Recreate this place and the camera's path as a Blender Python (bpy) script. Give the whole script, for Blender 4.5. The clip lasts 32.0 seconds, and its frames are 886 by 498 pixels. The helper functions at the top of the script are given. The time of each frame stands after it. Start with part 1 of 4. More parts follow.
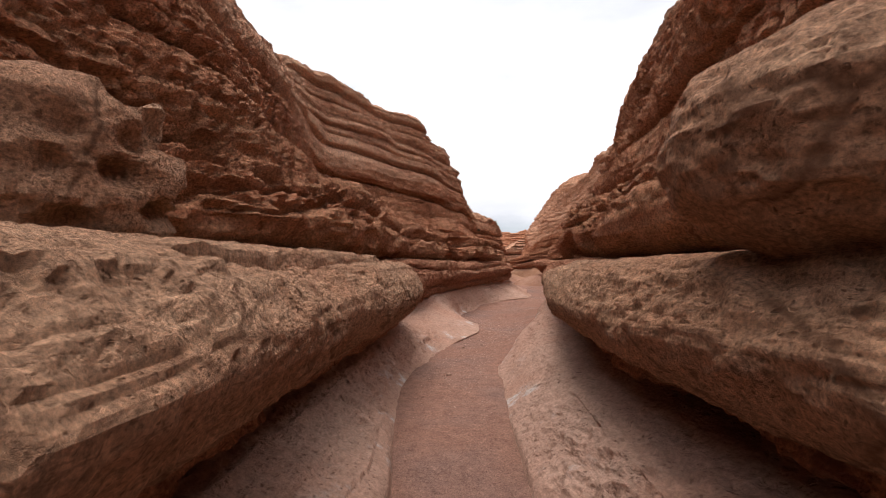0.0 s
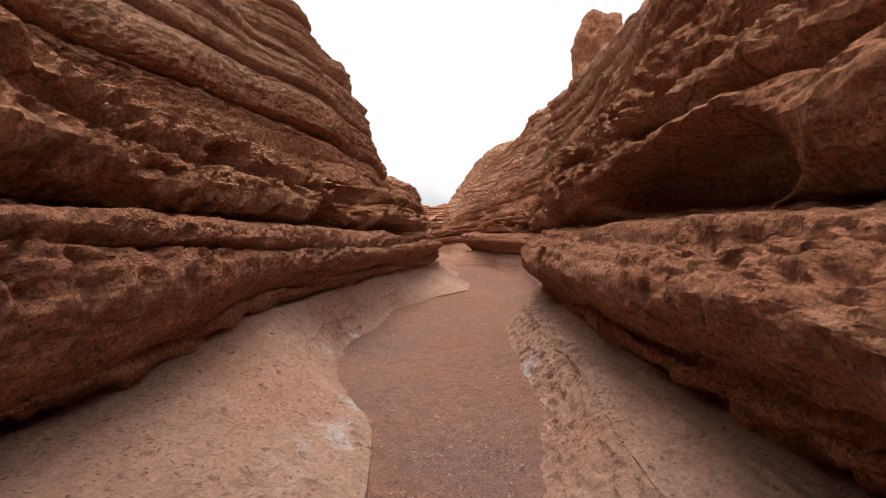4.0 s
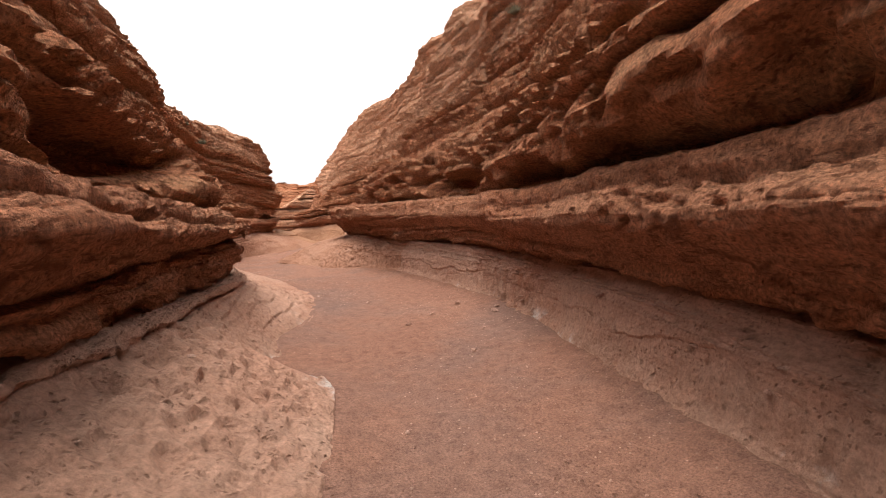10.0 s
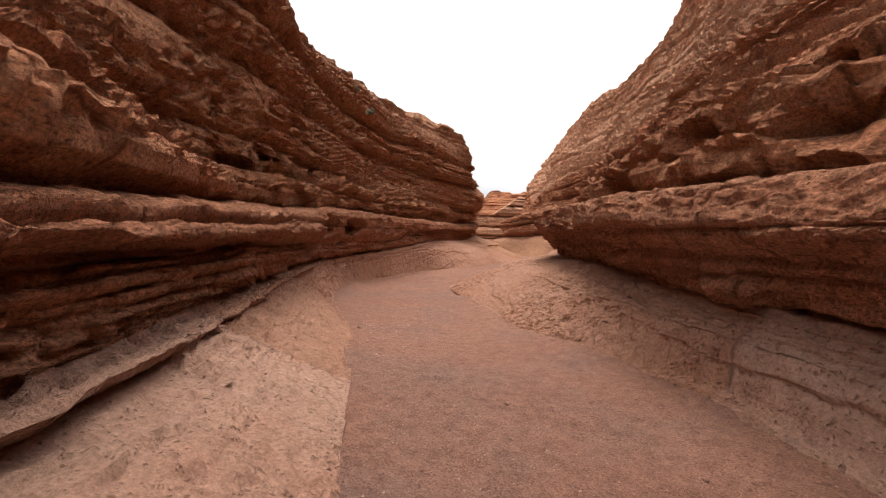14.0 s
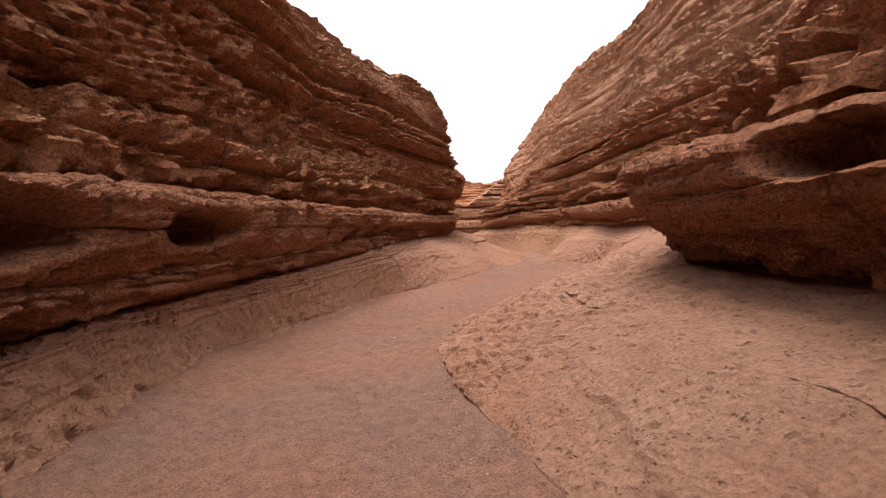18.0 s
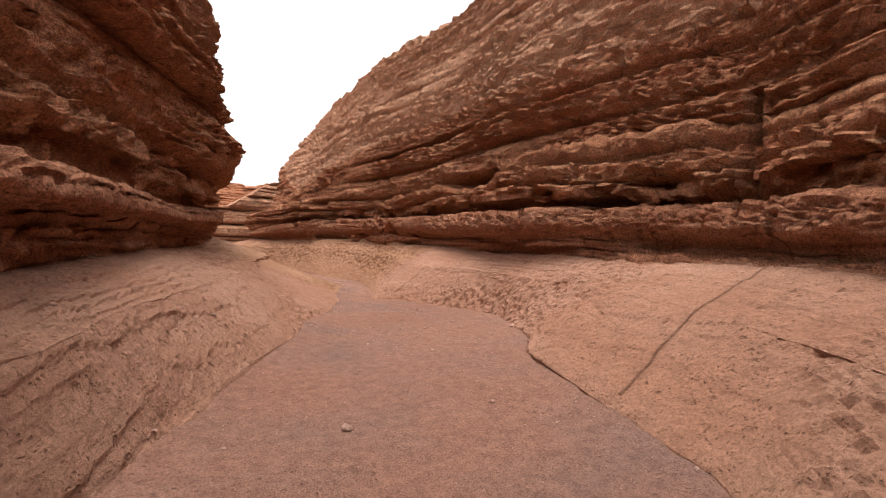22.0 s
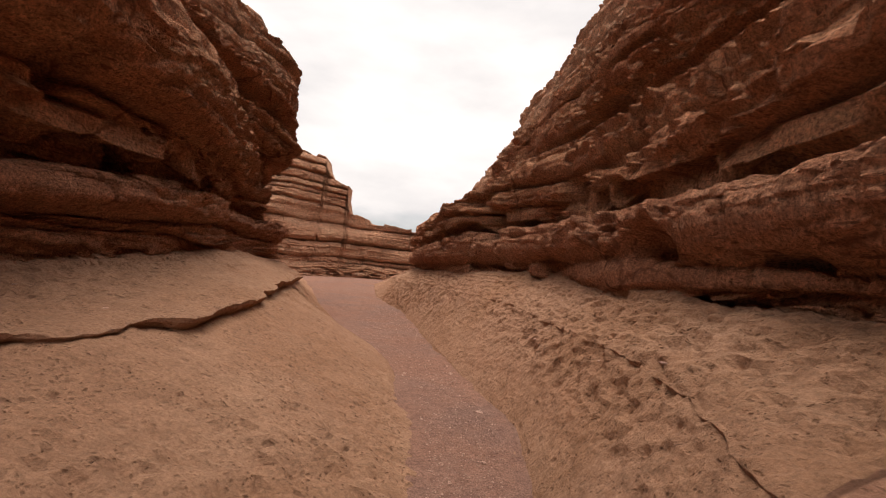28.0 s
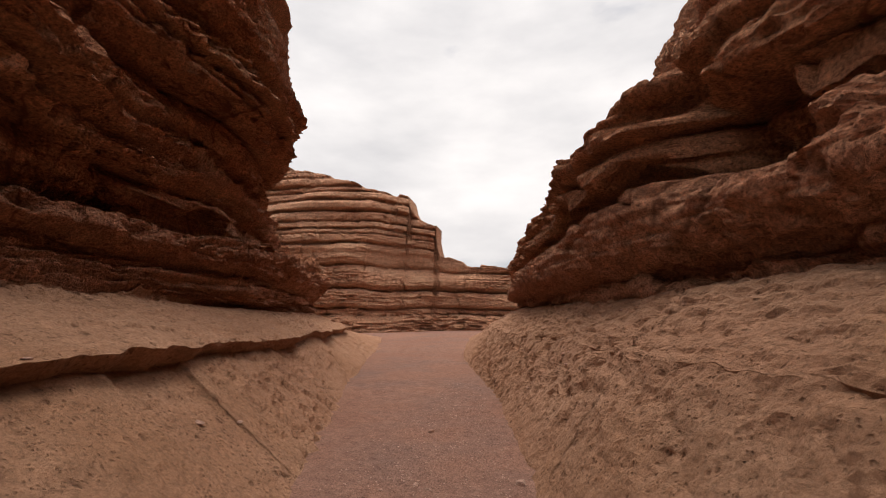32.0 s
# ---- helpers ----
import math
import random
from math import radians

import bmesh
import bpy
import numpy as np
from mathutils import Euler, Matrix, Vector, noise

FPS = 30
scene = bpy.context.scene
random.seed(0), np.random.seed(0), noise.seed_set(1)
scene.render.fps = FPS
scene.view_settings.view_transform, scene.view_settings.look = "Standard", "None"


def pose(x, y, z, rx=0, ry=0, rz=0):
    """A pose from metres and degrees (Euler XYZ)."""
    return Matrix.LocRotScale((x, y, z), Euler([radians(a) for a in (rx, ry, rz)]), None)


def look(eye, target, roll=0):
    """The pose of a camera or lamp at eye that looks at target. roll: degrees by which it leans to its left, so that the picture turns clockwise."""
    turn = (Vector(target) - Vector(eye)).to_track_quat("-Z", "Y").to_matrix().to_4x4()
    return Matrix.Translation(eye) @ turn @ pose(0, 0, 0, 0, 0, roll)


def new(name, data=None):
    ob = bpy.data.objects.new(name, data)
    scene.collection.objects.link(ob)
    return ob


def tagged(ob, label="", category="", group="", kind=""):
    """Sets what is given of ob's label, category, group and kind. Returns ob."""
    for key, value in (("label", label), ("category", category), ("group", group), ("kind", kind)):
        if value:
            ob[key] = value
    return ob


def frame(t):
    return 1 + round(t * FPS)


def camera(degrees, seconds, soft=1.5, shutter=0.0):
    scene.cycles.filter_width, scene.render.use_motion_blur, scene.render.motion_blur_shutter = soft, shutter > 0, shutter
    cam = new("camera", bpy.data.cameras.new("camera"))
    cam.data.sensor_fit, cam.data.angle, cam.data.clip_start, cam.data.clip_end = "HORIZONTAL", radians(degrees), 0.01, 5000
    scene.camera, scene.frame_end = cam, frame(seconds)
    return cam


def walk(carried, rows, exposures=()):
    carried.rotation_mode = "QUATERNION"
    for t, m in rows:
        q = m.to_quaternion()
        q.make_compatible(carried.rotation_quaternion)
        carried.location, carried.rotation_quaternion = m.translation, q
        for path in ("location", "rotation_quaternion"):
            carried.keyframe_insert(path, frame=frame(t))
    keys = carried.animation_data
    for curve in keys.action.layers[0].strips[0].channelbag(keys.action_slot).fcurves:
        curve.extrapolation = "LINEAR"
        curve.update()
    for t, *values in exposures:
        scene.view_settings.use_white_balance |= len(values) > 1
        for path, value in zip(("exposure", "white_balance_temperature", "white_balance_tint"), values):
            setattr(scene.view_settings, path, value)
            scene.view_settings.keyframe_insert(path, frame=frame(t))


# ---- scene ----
cam = camera(89.59, 32.0, 1.0)
PATH = [
    (0.0, 0.000, 0.000, 1.271, 92.75, 0.95, 1.53),
    (0.5, -0.131, 0.888, 1.305, 92.65, 0.54, 0.02),
    (1.0, 0.034, 1.806, 1.313, 92.97, -0.87, -2.99),
    (1.5, 0.118, 2.709, 1.362, 93.60, -0.38, -3.59),
    (2.0, 0.181, 3.659, 1.350, 93.07, -0.01, -4.50),
    (2.5, 0.158, 4.551, 1.347, 92.19, 0.37, -5.57),
    (3.0, 0.240, 5.376, 1.329, 91.61, 0.26, -6.83),
    (3.5, 0.342, 6.209, 1.312, 90.56, 0.51, -7.85),
    (5.5, 1.131, 9.309, 1.297, 87.16, -0.05, -13.46),
    (6.0, 1.215, 10.280, 1.273, 87.02, 0.14, -14.67),
    (6.5, 1.306, 11.195, 1.262, 85.22, 0.35, -14.99),
    (7.0, 1.450, 12.049, 1.262, 84.52, -0.21, -16.23),
    (7.5, 1.718, 12.942, 1.301, 86.69, -1.46, -19.37),
    (8.0, 2.013, 13.820, 1.311, 89.08, -2.88, -23.54),
    (8.5, 2.253, 14.693, 1.290, 89.60, -2.07, -24.53),
    (9.0, 2.467, 15.506, 1.267, 88.48, -0.75, -24.86),
    (9.5, 2.675, 16.327, 1.256, 87.33, 1.18, -24.84),
    (10.0, 2.887, 17.104, 1.248, 86.45, 2.72, -24.48),
    (10.5, 3.114, 17.903, 1.243, 85.18, 2.89, -23.43),
    (11.0, 3.417, 18.734, 1.184, 83.88, 3.40, -21.74),
    (11.5, 3.680, 19.562, 1.195, 83.22, 3.36, -18.85),
    (12.0, 3.852, 20.389, 1.241, 84.87, 2.04, -13.55),
    (12.5, 3.981, 21.181, 1.258, 86.67, 0.48, -7.30),
    (13.0, 4.017, 21.908, 1.286, 87.89, -0.66, -1.79),
    (13.5, 4.146, 22.639, 1.300, 88.20, -1.57, 0.85),
    (14.0, 4.194, 23.339, 1.295, 88.24, -1.34, 1.97),
    (14.5, 4.262, 24.042, 1.306, 88.18, -1.15, 2.73),
    (16.5, 4.422, 26.357, 1.415, 87.34, 0.76, -2.61),
    (17.0, 4.304, 27.265, 1.389, 85.33, 1.54, -1.11),
    (17.5, 4.166, 28.194, 1.335, 85.96, 1.79, -0.94),
    (18.0, 3.965, 29.215, 1.321, 87.61, 2.19, -1.78),
    (18.5, 3.845, 30.122, 1.272, 87.01, 2.33, -5.58),
    (19.0, 3.726, 31.047, 1.301, 88.65, 1.72, -10.78),
    (19.5, 3.729, 31.891, 1.295, 88.36, 2.06, -15.32),
    (20.0, 3.741, 32.750, 1.313, 89.71, 0.21, -19.57),
    (20.5, 3.784, 33.496, 1.297, 89.00, -0.85, -23.56),
    (21.0, 3.839, 34.296, 1.304, 88.94, -1.34, -26.71),
    (21.5, 3.919, 35.082, 1.312, 89.10, -1.89, -30.48),
    (22.0, 4.054, 35.846, 1.325, 89.45, -2.06, -31.58),
    (22.5, 4.240, 36.625, 1.343, 89.87, -2.04, -32.15),
    (23.0, 4.509, 37.408, 1.350, 90.16, -2.11, -32.40),
    (23.5, 4.796, 38.182, 1.319, 89.91, -2.00, -31.67),
    (24.0, 5.168, 38.972, 1.314, 90.31, -2.63, -29.41),
    (24.5, 5.513, 39.727, 1.332, 92.76, -4.67, -25.67),
    (25.0, 5.821, 40.453, 1.352, 92.46, -5.53, -21.81),
    (25.5, 6.165, 41.190, 1.355, 90.54, -5.62, -19.63),
    (27.5, 7.841, 44.515, 1.414, 91.34, -4.57, -6.90),
    (28.0, 8.097, 45.239, 1.382, 92.42, -4.70, -4.32),
    (28.5, 8.284, 45.903, 1.296, 94.22, -5.28, -0.91),
    (29.0, 8.446, 46.573, 1.210, 96.06, -6.07, 1.90),
    (29.5, 8.663, 47.266, 1.150, 98.80, -7.34, 2.98),
    (30.0, 8.598, 48.099, 1.125, 100.65, -6.40, 4.73),
    (30.5, 8.572, 48.915, 1.167, 99.70, -4.10, 7.09),
    (31.0, 8.443, 49.631, 1.171, 99.15, -2.36, 8.93),
    (31.5, 8.387, 50.368, 1.186, 98.30, -0.61, 9.32),
    (32.0, 8.315, 51.072, 1.191, 98.17, 0.07, 9.51),
]
EXPOSURES = [(0.0, 0.32, 6500, 12), (3.5, 0.3, 6800, 13), (6.0, 0.68, 7100, 13), (12.0, 0.8, 7050, 13), (14.0, 0.6, 7000, 14), (18.0, 0.65, 6900, 14), (20.0, 0.65, 6900, 14), (25.0, 0.55, 7000, 14), (28.0, 0.2, 7200, 14), (32.0, 0.05, 7000, 13)]
walk(cam, [(r[0], pose(*r[1:])) for r in PATH], EXPOSURES)

# ---- light ----
world = bpy.data.worlds.new("overcast_sky")
scene.world = world
world.use_nodes = True
wn, wl = world.node_tree.nodes, world.node_tree.links
wn.clear()
w_out, w_bg = wn.new("ShaderNodeOutputWorld"), wn.new("ShaderNodeBackground")
w_sky = wn.new("ShaderNodeTexSky")
w_sky.sky_type, w_sky.sun_disc = "NISHITA", False
w_sky.sun_elevation, w_sky.sun_rotation = radians(81), radians(20)
w_co, w_map = wn.new("ShaderNodeTexCoord"), wn.new("ShaderNodeMapping")
w_map.inputs["Scale"].default_value = (1.0, 1.0, 2.6)
w_cloud, w_ramp = wn.new("ShaderNodeTexNoise"), wn.new("ShaderNodeValToRGB")
w_cloud.inputs["Scale"].default_value, w_cloud.inputs["Detail"].default_value = 1.7, 6
w_ramp.color_ramp.elements[0].position, w_ramp.color_ramp.elements[1].position = 0.28, 0.42
w_shade, w_tone = wn.new("ShaderNodeTexNoise"), wn.new("ShaderNodeValToRGB")
w_shade.inputs["Scale"].default_value, w_shade.inputs["Detail"].default_value = 2.3, 7
w_tone.color_ramp.elements[0].position, w_tone.color_ramp.elements[1].position = 0.35, 0.65
w_tone.color_ramp.elements[0].color = (8.0, 8.3, 8.9, 1)
w_tone.color_ramp.elements[1].color = (12.1, 12.3, 12.7, 1)
w_mix = wn.new("ShaderNodeMix")
w_mix.data_type = "RGBA"
wl.new(w_co.outputs["Generated"], w_map.inputs["Vector"])
wl.new(w_map.outputs["Vector"], w_cloud.inputs["Vector"])
wl.new(w_map.outputs["Vector"], w_shade.inputs["Vector"])
w_sep, w_bias = wn.new("ShaderNodeSeparateXYZ"), wn.new("ShaderNodeMapRange")
w_bias.inputs["From Min"].default_value, w_bias.inputs["From Max"].default_value = 0.0, 0.32
w_bias.inputs["To Min"].default_value, w_bias.inputs["To Max"].default_value = -0.24, 0.02
w_add = wn.new("ShaderNodeMath")
wl.new(w_co.outputs["Generated"], w_sep.inputs["Vector"])
wl.new(w_sep.outputs["Z"], w_bias.inputs["Value"])
wl.new(w_cloud.outputs["Fac"], w_add.inputs[0])
wl.new(w_bias.outputs["Result"], w_add.inputs[1])
wl.new(w_add.outputs["Value"], w_ramp.inputs["Fac"])
wl.new(w_shade.outputs["Fac"], w_tone.inputs["Fac"])
wl.new(w_ramp.outputs["Color"], w_mix.inputs[0])
wl.new(w_sky.outputs["Color"], w_mix.inputs[6])
wl.new(w_tone.outputs["Color"], w_mix.inputs[7])
w_side, w_dim = wn.new("ShaderNodeMapRange"), wn.new("ShaderNodeMix")
w_side.inputs["From Min"].default_value, w_side.inputs["From Max"].default_value = -1.0, 1.0
w_side.inputs["To Min"].default_value, w_side.inputs["To Max"].default_value = 1.22, 0.8
w_dim.data_type, w_dim.blend_type = "RGBA", "MULTIPLY"
w_dim.inputs[0].default_value = 1.0
wl.new(w_sep.outputs["Y"], w_side.inputs["Value"])
wl.new(w_mix.outputs[2], w_dim.inputs[6])
wl.new(w_side.outputs["Result"], w_dim.inputs[7])
wl.new(w_dim.outputs[2], w_bg.inputs["Color"])
w_bg.inputs["Strength"].default_value = 0.1
wl.new(w_bg.outputs["Background"], w_out.inputs["Surface"])

sun = new("sun", bpy.data.lights.new("sun", "SUN"))
sun.data.energy, sun.data.angle, sun.data.color = 2.2, radians(35), (1.0, 0.96, 0.9)
sun.matrix_world = look((-2, 4, 30), (0, 0, 0))


# ---- materials ----
def rock_material(name, low, high, stain, grain=1.0, bump=0.8, bedding=1.0, rough=0.9, speck=0.35, salt=False, dark=0.75, mottle=1.0, cracks=True, dash=1.0):
    """Layered rock: bands of colour, broad stains, grain; relief from laminae, grit and pits."""
    m = bpy.data.materials.new(name)
    m.use_nodes = True
    n, l = m.node_tree.nodes, m.node_tree.links
    b = n["Principled BSDF"]
    b.inputs["Roughness"].default_value = rough
    b.inputs["Specular IOR Level"].default_value = 0.15
    geo = n.new("ShaderNodeNewGeometry")

    def tex(scale, detail, rough_=.55, stretch=None):
        t = n.new("ShaderNodeTexNoise")
        t.inputs["Scale"].default_value, t.inputs["Detail"].default_value, t.inputs["Roughness"].default_value = scale, detail, rough_
        if stretch:
            mp = n.new("ShaderNodeMapping")
            mp.inputs["Scale"].default_value = stretch
            l.new(geo.outputs["Position"], mp.inputs["Vector"])
            l.new(mp.outputs["Vector"], t.inputs["Vector"])
        else:
            l.new(geo.outputs["Position"], t.inputs["Vector"])
        return t.outputs["Fac"]

    def ramp(fac, p0, p1, c0=(0, 0, 0, 1), c1=(1, 1, 1, 1)):
        r = n.new("ShaderNodeValToRGB")
        r.color_ramp.elements[0].position, r.color_ramp.elements[1].position = p0, p1
        r.color_ramp.elements[0].color, r.color_ramp.elements[1].color = c0, c1
        l.new(fac, r.inputs["Fac"])
        return r.outputs["Color"]

    def mix(fac, a_, b_, kind="MIX"):
        k = n.new("ShaderNodeMix")
        k.data_type, k.blend_type = "RGBA", kind
        for sock, val in ((k.inputs[0], fac), (k.inputs[6], a_), (k.inputs[7], b_)):
            if isinstance(val, (int, float)):
                sock.default_value = val
            elif isinstance(val, tuple):
                sock.default_value = (*val[:3], 1)
            else:
                l.new(val, sock)
        return k.outputs[2]

    def madd(a_, gain, c_):
        k = n.new("ShaderNodeMath")
        k.operation = "MULTIPLY_ADD"
        l.new(a_, k.inputs[0])
        k.inputs[1].default_value = gain
        if isinstance(c_, (int, float)):
            k.inputs[2].default_value = c_
        else:
            l.new(c_, k.inputs[2])
        return k.outputs["Value"]
    def voronoi(scale, vec, feature="F1"):
        t = n.new("ShaderNodeTexVoronoi")
        t.feature = feature
        t.inputs["Scale"].default_value = scale
        l.new(vec, t.inputs["Vector"])
        return t
    warp = n.new("ShaderNodeTexNoise")
    warp.inputs["Scale"].default_value, warp.inputs["Detail"].default_value = 6 * grain, 4
    l.new(geo.outputs["Position"], warp.inputs["Vector"])
    bent = n.new("ShaderNodeVectorMath")
    bent.operation = "MULTIPLY_ADD"
    l.new(warp.outputs["Color"], bent.inputs[0])
    bent.inputs[1].default_value = (.16 / grain, .16 / grain, .12 / grain)
    l.new(geo.outputs["Position"], bent.inputs[2])
    vec = bent.outputs["Vector"]
    beds = tex(1.0, 6, .65, (.3, .3, 6 * max(bedding, .05)))
    laminae = tex(1.0, 8, .75, (1.3, 1.3, 22 * max(bedding, .1)))
    broad, grit, fine = tex(.6, 6, .6), tex(42 * grain, 8, .75), tex(6 * grain, 12, .72)

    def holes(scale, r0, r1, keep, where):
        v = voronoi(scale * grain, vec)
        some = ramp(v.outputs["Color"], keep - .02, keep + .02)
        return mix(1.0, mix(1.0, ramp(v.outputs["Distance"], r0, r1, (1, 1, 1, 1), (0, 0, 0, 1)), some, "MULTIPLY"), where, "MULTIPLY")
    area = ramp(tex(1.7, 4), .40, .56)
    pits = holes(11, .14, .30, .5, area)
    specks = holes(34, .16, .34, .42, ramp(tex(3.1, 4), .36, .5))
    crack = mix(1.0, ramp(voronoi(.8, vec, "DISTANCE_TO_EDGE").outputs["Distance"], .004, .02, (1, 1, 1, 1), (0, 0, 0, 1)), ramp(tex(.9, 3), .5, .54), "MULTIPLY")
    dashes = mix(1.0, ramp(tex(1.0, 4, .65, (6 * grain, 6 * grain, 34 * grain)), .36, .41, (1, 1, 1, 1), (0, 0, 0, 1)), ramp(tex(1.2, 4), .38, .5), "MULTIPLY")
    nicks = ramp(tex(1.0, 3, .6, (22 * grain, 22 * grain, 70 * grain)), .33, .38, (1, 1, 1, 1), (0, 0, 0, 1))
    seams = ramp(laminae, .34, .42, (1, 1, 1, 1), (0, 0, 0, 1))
    col = mix(ramp(beds, .34, .66), low, high)
    col = mix(ramp(broad, .46, .72), col, stain)
    col = mix(1.0, col, ramp(fine, .33, .66, (1 - .34 * mottle, 1 - .36 * mottle, 1 - .38 * mottle, 1), (1 + .42 * mottle, 1 + .42 * mottle, 1 + .4 * mottle, 1)), "MULTIPLY")
    col = mix(1.0, col, ramp(grit, .36, .62, (1 - 1.4 * speck, 1 - 1.4 * speck, 1 - 1.4 * speck, 1), (1.34, 1.34, 1.34, 1)), "MULTIPLY")
    if salt:
        sep = n.new("ShaderNodeSeparateXYZ")
        l.new(geo.outputs["Position"], sep.inputs["Vector"])
        rim = ramp(sep.outputs["Z"], .08, .24, (1, 1, 1, 1), (0, 0, 0, 1))
        crust = mix(1.0, rim, ramp(tex(1.3, 8, .75), .55, .64), "MULTIPLY")
        col = mix(crust, col, (.60, .55, .52))
    # Dark tone of pits, seams and cracks: dirt, plus their shade put into colour.
    dirt_shade = mix(1.0, low, (.42, .38, .36), "MULTIPLY")
    col = mix(mix(1.0, pits, (dark, dark, dark), "MULTIPLY"), col, dirt_shade)
    col = mix(mix(1.0, specks, (dark, dark, dark), "MULTIPLY"), col, dirt_shade)
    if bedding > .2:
        col = mix(mix(1.0, seams, (.4 * dark, .4 * dark, .4 * dark), "MULTIPLY"), col, dirt_shade)
    col = mix(mix(1.0, dashes, (dark * dash, dark * dash, dark * dash), "MULTIPLY"), col, dirt_shade)
    col = mix(mix(1.0, nicks, (dark * dash, dark * dash, dark * dash), "MULTIPLY"), col, dirt_shade)
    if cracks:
        col = mix(mix(1.0, crack, (dark, dark, dark), "MULTIPLY"), col, dirt_shade)
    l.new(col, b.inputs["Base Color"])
    h1 = madd(laminae, 1.1 * bedding, madd(fine, 1.3, 0.0))
    h1 = madd(pits, -.45, h1)
    h1 = madd(dashes, -.3 * dash, h1)
    h1 = madd(crack, -.35 if cracks else 0.0, h1)
    h2 = madd(nicks, -1.4 * dash, madd(grit, 1.2, madd(specks, -1.2, 0.0)))
    b1, b2 = n.new("ShaderNodeBump"), n.new("ShaderNodeBump")
    b1.inputs["Strength"].default_value, b1.inputs["Distance"].default_value = 1.0, 0.13 * bump / grain
    b2.inputs["Strength"].default_value, b2.inputs["Distance"].default_value = 1.0, 0.022 * bump / grain
    l.new(h1, b1.inputs["Height"])
    l.new(h2, b2.inputs["Height"])
    l.new(b1.outputs["Normal"], b2.inputs["Normal"])
    l.new(b2.outputs["Normal"], b.inputs["Normal"])
    return m


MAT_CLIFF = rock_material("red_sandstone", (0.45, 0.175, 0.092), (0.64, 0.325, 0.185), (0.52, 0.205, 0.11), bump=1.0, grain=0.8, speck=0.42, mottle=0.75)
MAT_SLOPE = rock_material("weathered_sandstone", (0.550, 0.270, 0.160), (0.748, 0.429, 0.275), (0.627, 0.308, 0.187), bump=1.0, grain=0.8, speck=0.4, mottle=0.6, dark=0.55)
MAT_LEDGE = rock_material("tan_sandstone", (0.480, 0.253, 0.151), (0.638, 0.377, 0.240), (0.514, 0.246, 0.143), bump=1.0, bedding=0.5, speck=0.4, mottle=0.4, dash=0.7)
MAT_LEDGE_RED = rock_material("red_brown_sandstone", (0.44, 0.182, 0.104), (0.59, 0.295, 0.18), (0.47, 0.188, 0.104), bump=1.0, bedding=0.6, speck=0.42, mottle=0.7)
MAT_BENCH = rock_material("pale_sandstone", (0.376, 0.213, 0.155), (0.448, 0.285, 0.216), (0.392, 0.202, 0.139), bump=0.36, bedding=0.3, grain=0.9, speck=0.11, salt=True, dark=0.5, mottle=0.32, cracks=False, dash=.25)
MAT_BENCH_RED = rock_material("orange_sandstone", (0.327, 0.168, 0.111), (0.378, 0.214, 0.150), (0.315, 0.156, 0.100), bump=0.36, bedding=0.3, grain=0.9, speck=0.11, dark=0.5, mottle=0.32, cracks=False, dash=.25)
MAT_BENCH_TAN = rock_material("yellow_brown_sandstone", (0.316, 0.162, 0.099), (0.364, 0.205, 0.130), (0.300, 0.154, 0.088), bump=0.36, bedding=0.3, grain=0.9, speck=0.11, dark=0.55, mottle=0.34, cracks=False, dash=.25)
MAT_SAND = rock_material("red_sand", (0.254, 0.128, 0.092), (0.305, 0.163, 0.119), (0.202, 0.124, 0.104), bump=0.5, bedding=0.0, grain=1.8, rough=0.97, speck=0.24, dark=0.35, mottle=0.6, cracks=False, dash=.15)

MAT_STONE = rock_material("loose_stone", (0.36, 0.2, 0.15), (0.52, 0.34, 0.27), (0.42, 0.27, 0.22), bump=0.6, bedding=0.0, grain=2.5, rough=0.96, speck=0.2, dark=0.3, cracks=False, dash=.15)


def twig_material(name, a_, b_):
    m = bpy.data.materials.new(name)
    m.use_nodes = True
    n, l = m.node_tree.nodes, m.node_tree.links
    t, r = n.new("ShaderNodeTexNoise"), n.new("ShaderNodeValToRGB")
    t.inputs["Scale"].default_value = 9
    r.color_ramp.elements[0].color, r.color_ramp.elements[1].color = (*a_, 1), (*b_, 1)
    l.new(t.outputs["Fac"], r.inputs["Fac"])
    l.new(r.outputs["Color"], n["Principled BSDF"].inputs["Base Color"])
    n["Principled BSDF"].inputs["Roughness"].default_value = .85
    return m


MAT_TWIG = twig_material("dry_twig", (.22, .15, .09), (.42, .33, .22))
MAT_SAGE = twig_material("grey_green_twig", (.10, .10, .06), (.22, .21, .14))

# ---- numeric noise ----


def vnoise(x, y, z, seed=0):
    """Value noise between 0 and 1 on arrays."""
    xi, yi, zi = np.floor(x).astype(np.int64), np.floor(y).astype(np.int64), np.floor(z).astype(np.int64)
    fx, fy, fz = x - xi, y - yi, z - zi
    fx, fy, fz = (f * f * f * (f * (f * 6 - 15) + 10) for f in (fx, fy, fz))
    out = np.zeros(np.shape(x))
    for a in (0, 1):
        for b in (0, 1):
            for c in (0, 1):
                h = ((xi + a) * 73856093) ^ ((yi + b) * 19349663) ^ ((zi + c) * 83492791) ^ (seed * 2654435761)
                h = h & 0xFFFFFFFF
                h = ((h ^ (h >> 15)) * 2246822519) & 0xFFFFFFFF
                h = ((h ^ (h >> 13)) * 3266489917) & 0xFFFFFFFF
                h = (h ^ (h >> 16)) & 0xFFFFFF
                out += h / 16777215.0 * (fx if a else 1 - fx) * (fy if b else 1 - fy) * (fz if c else 1 - fz)
    return out


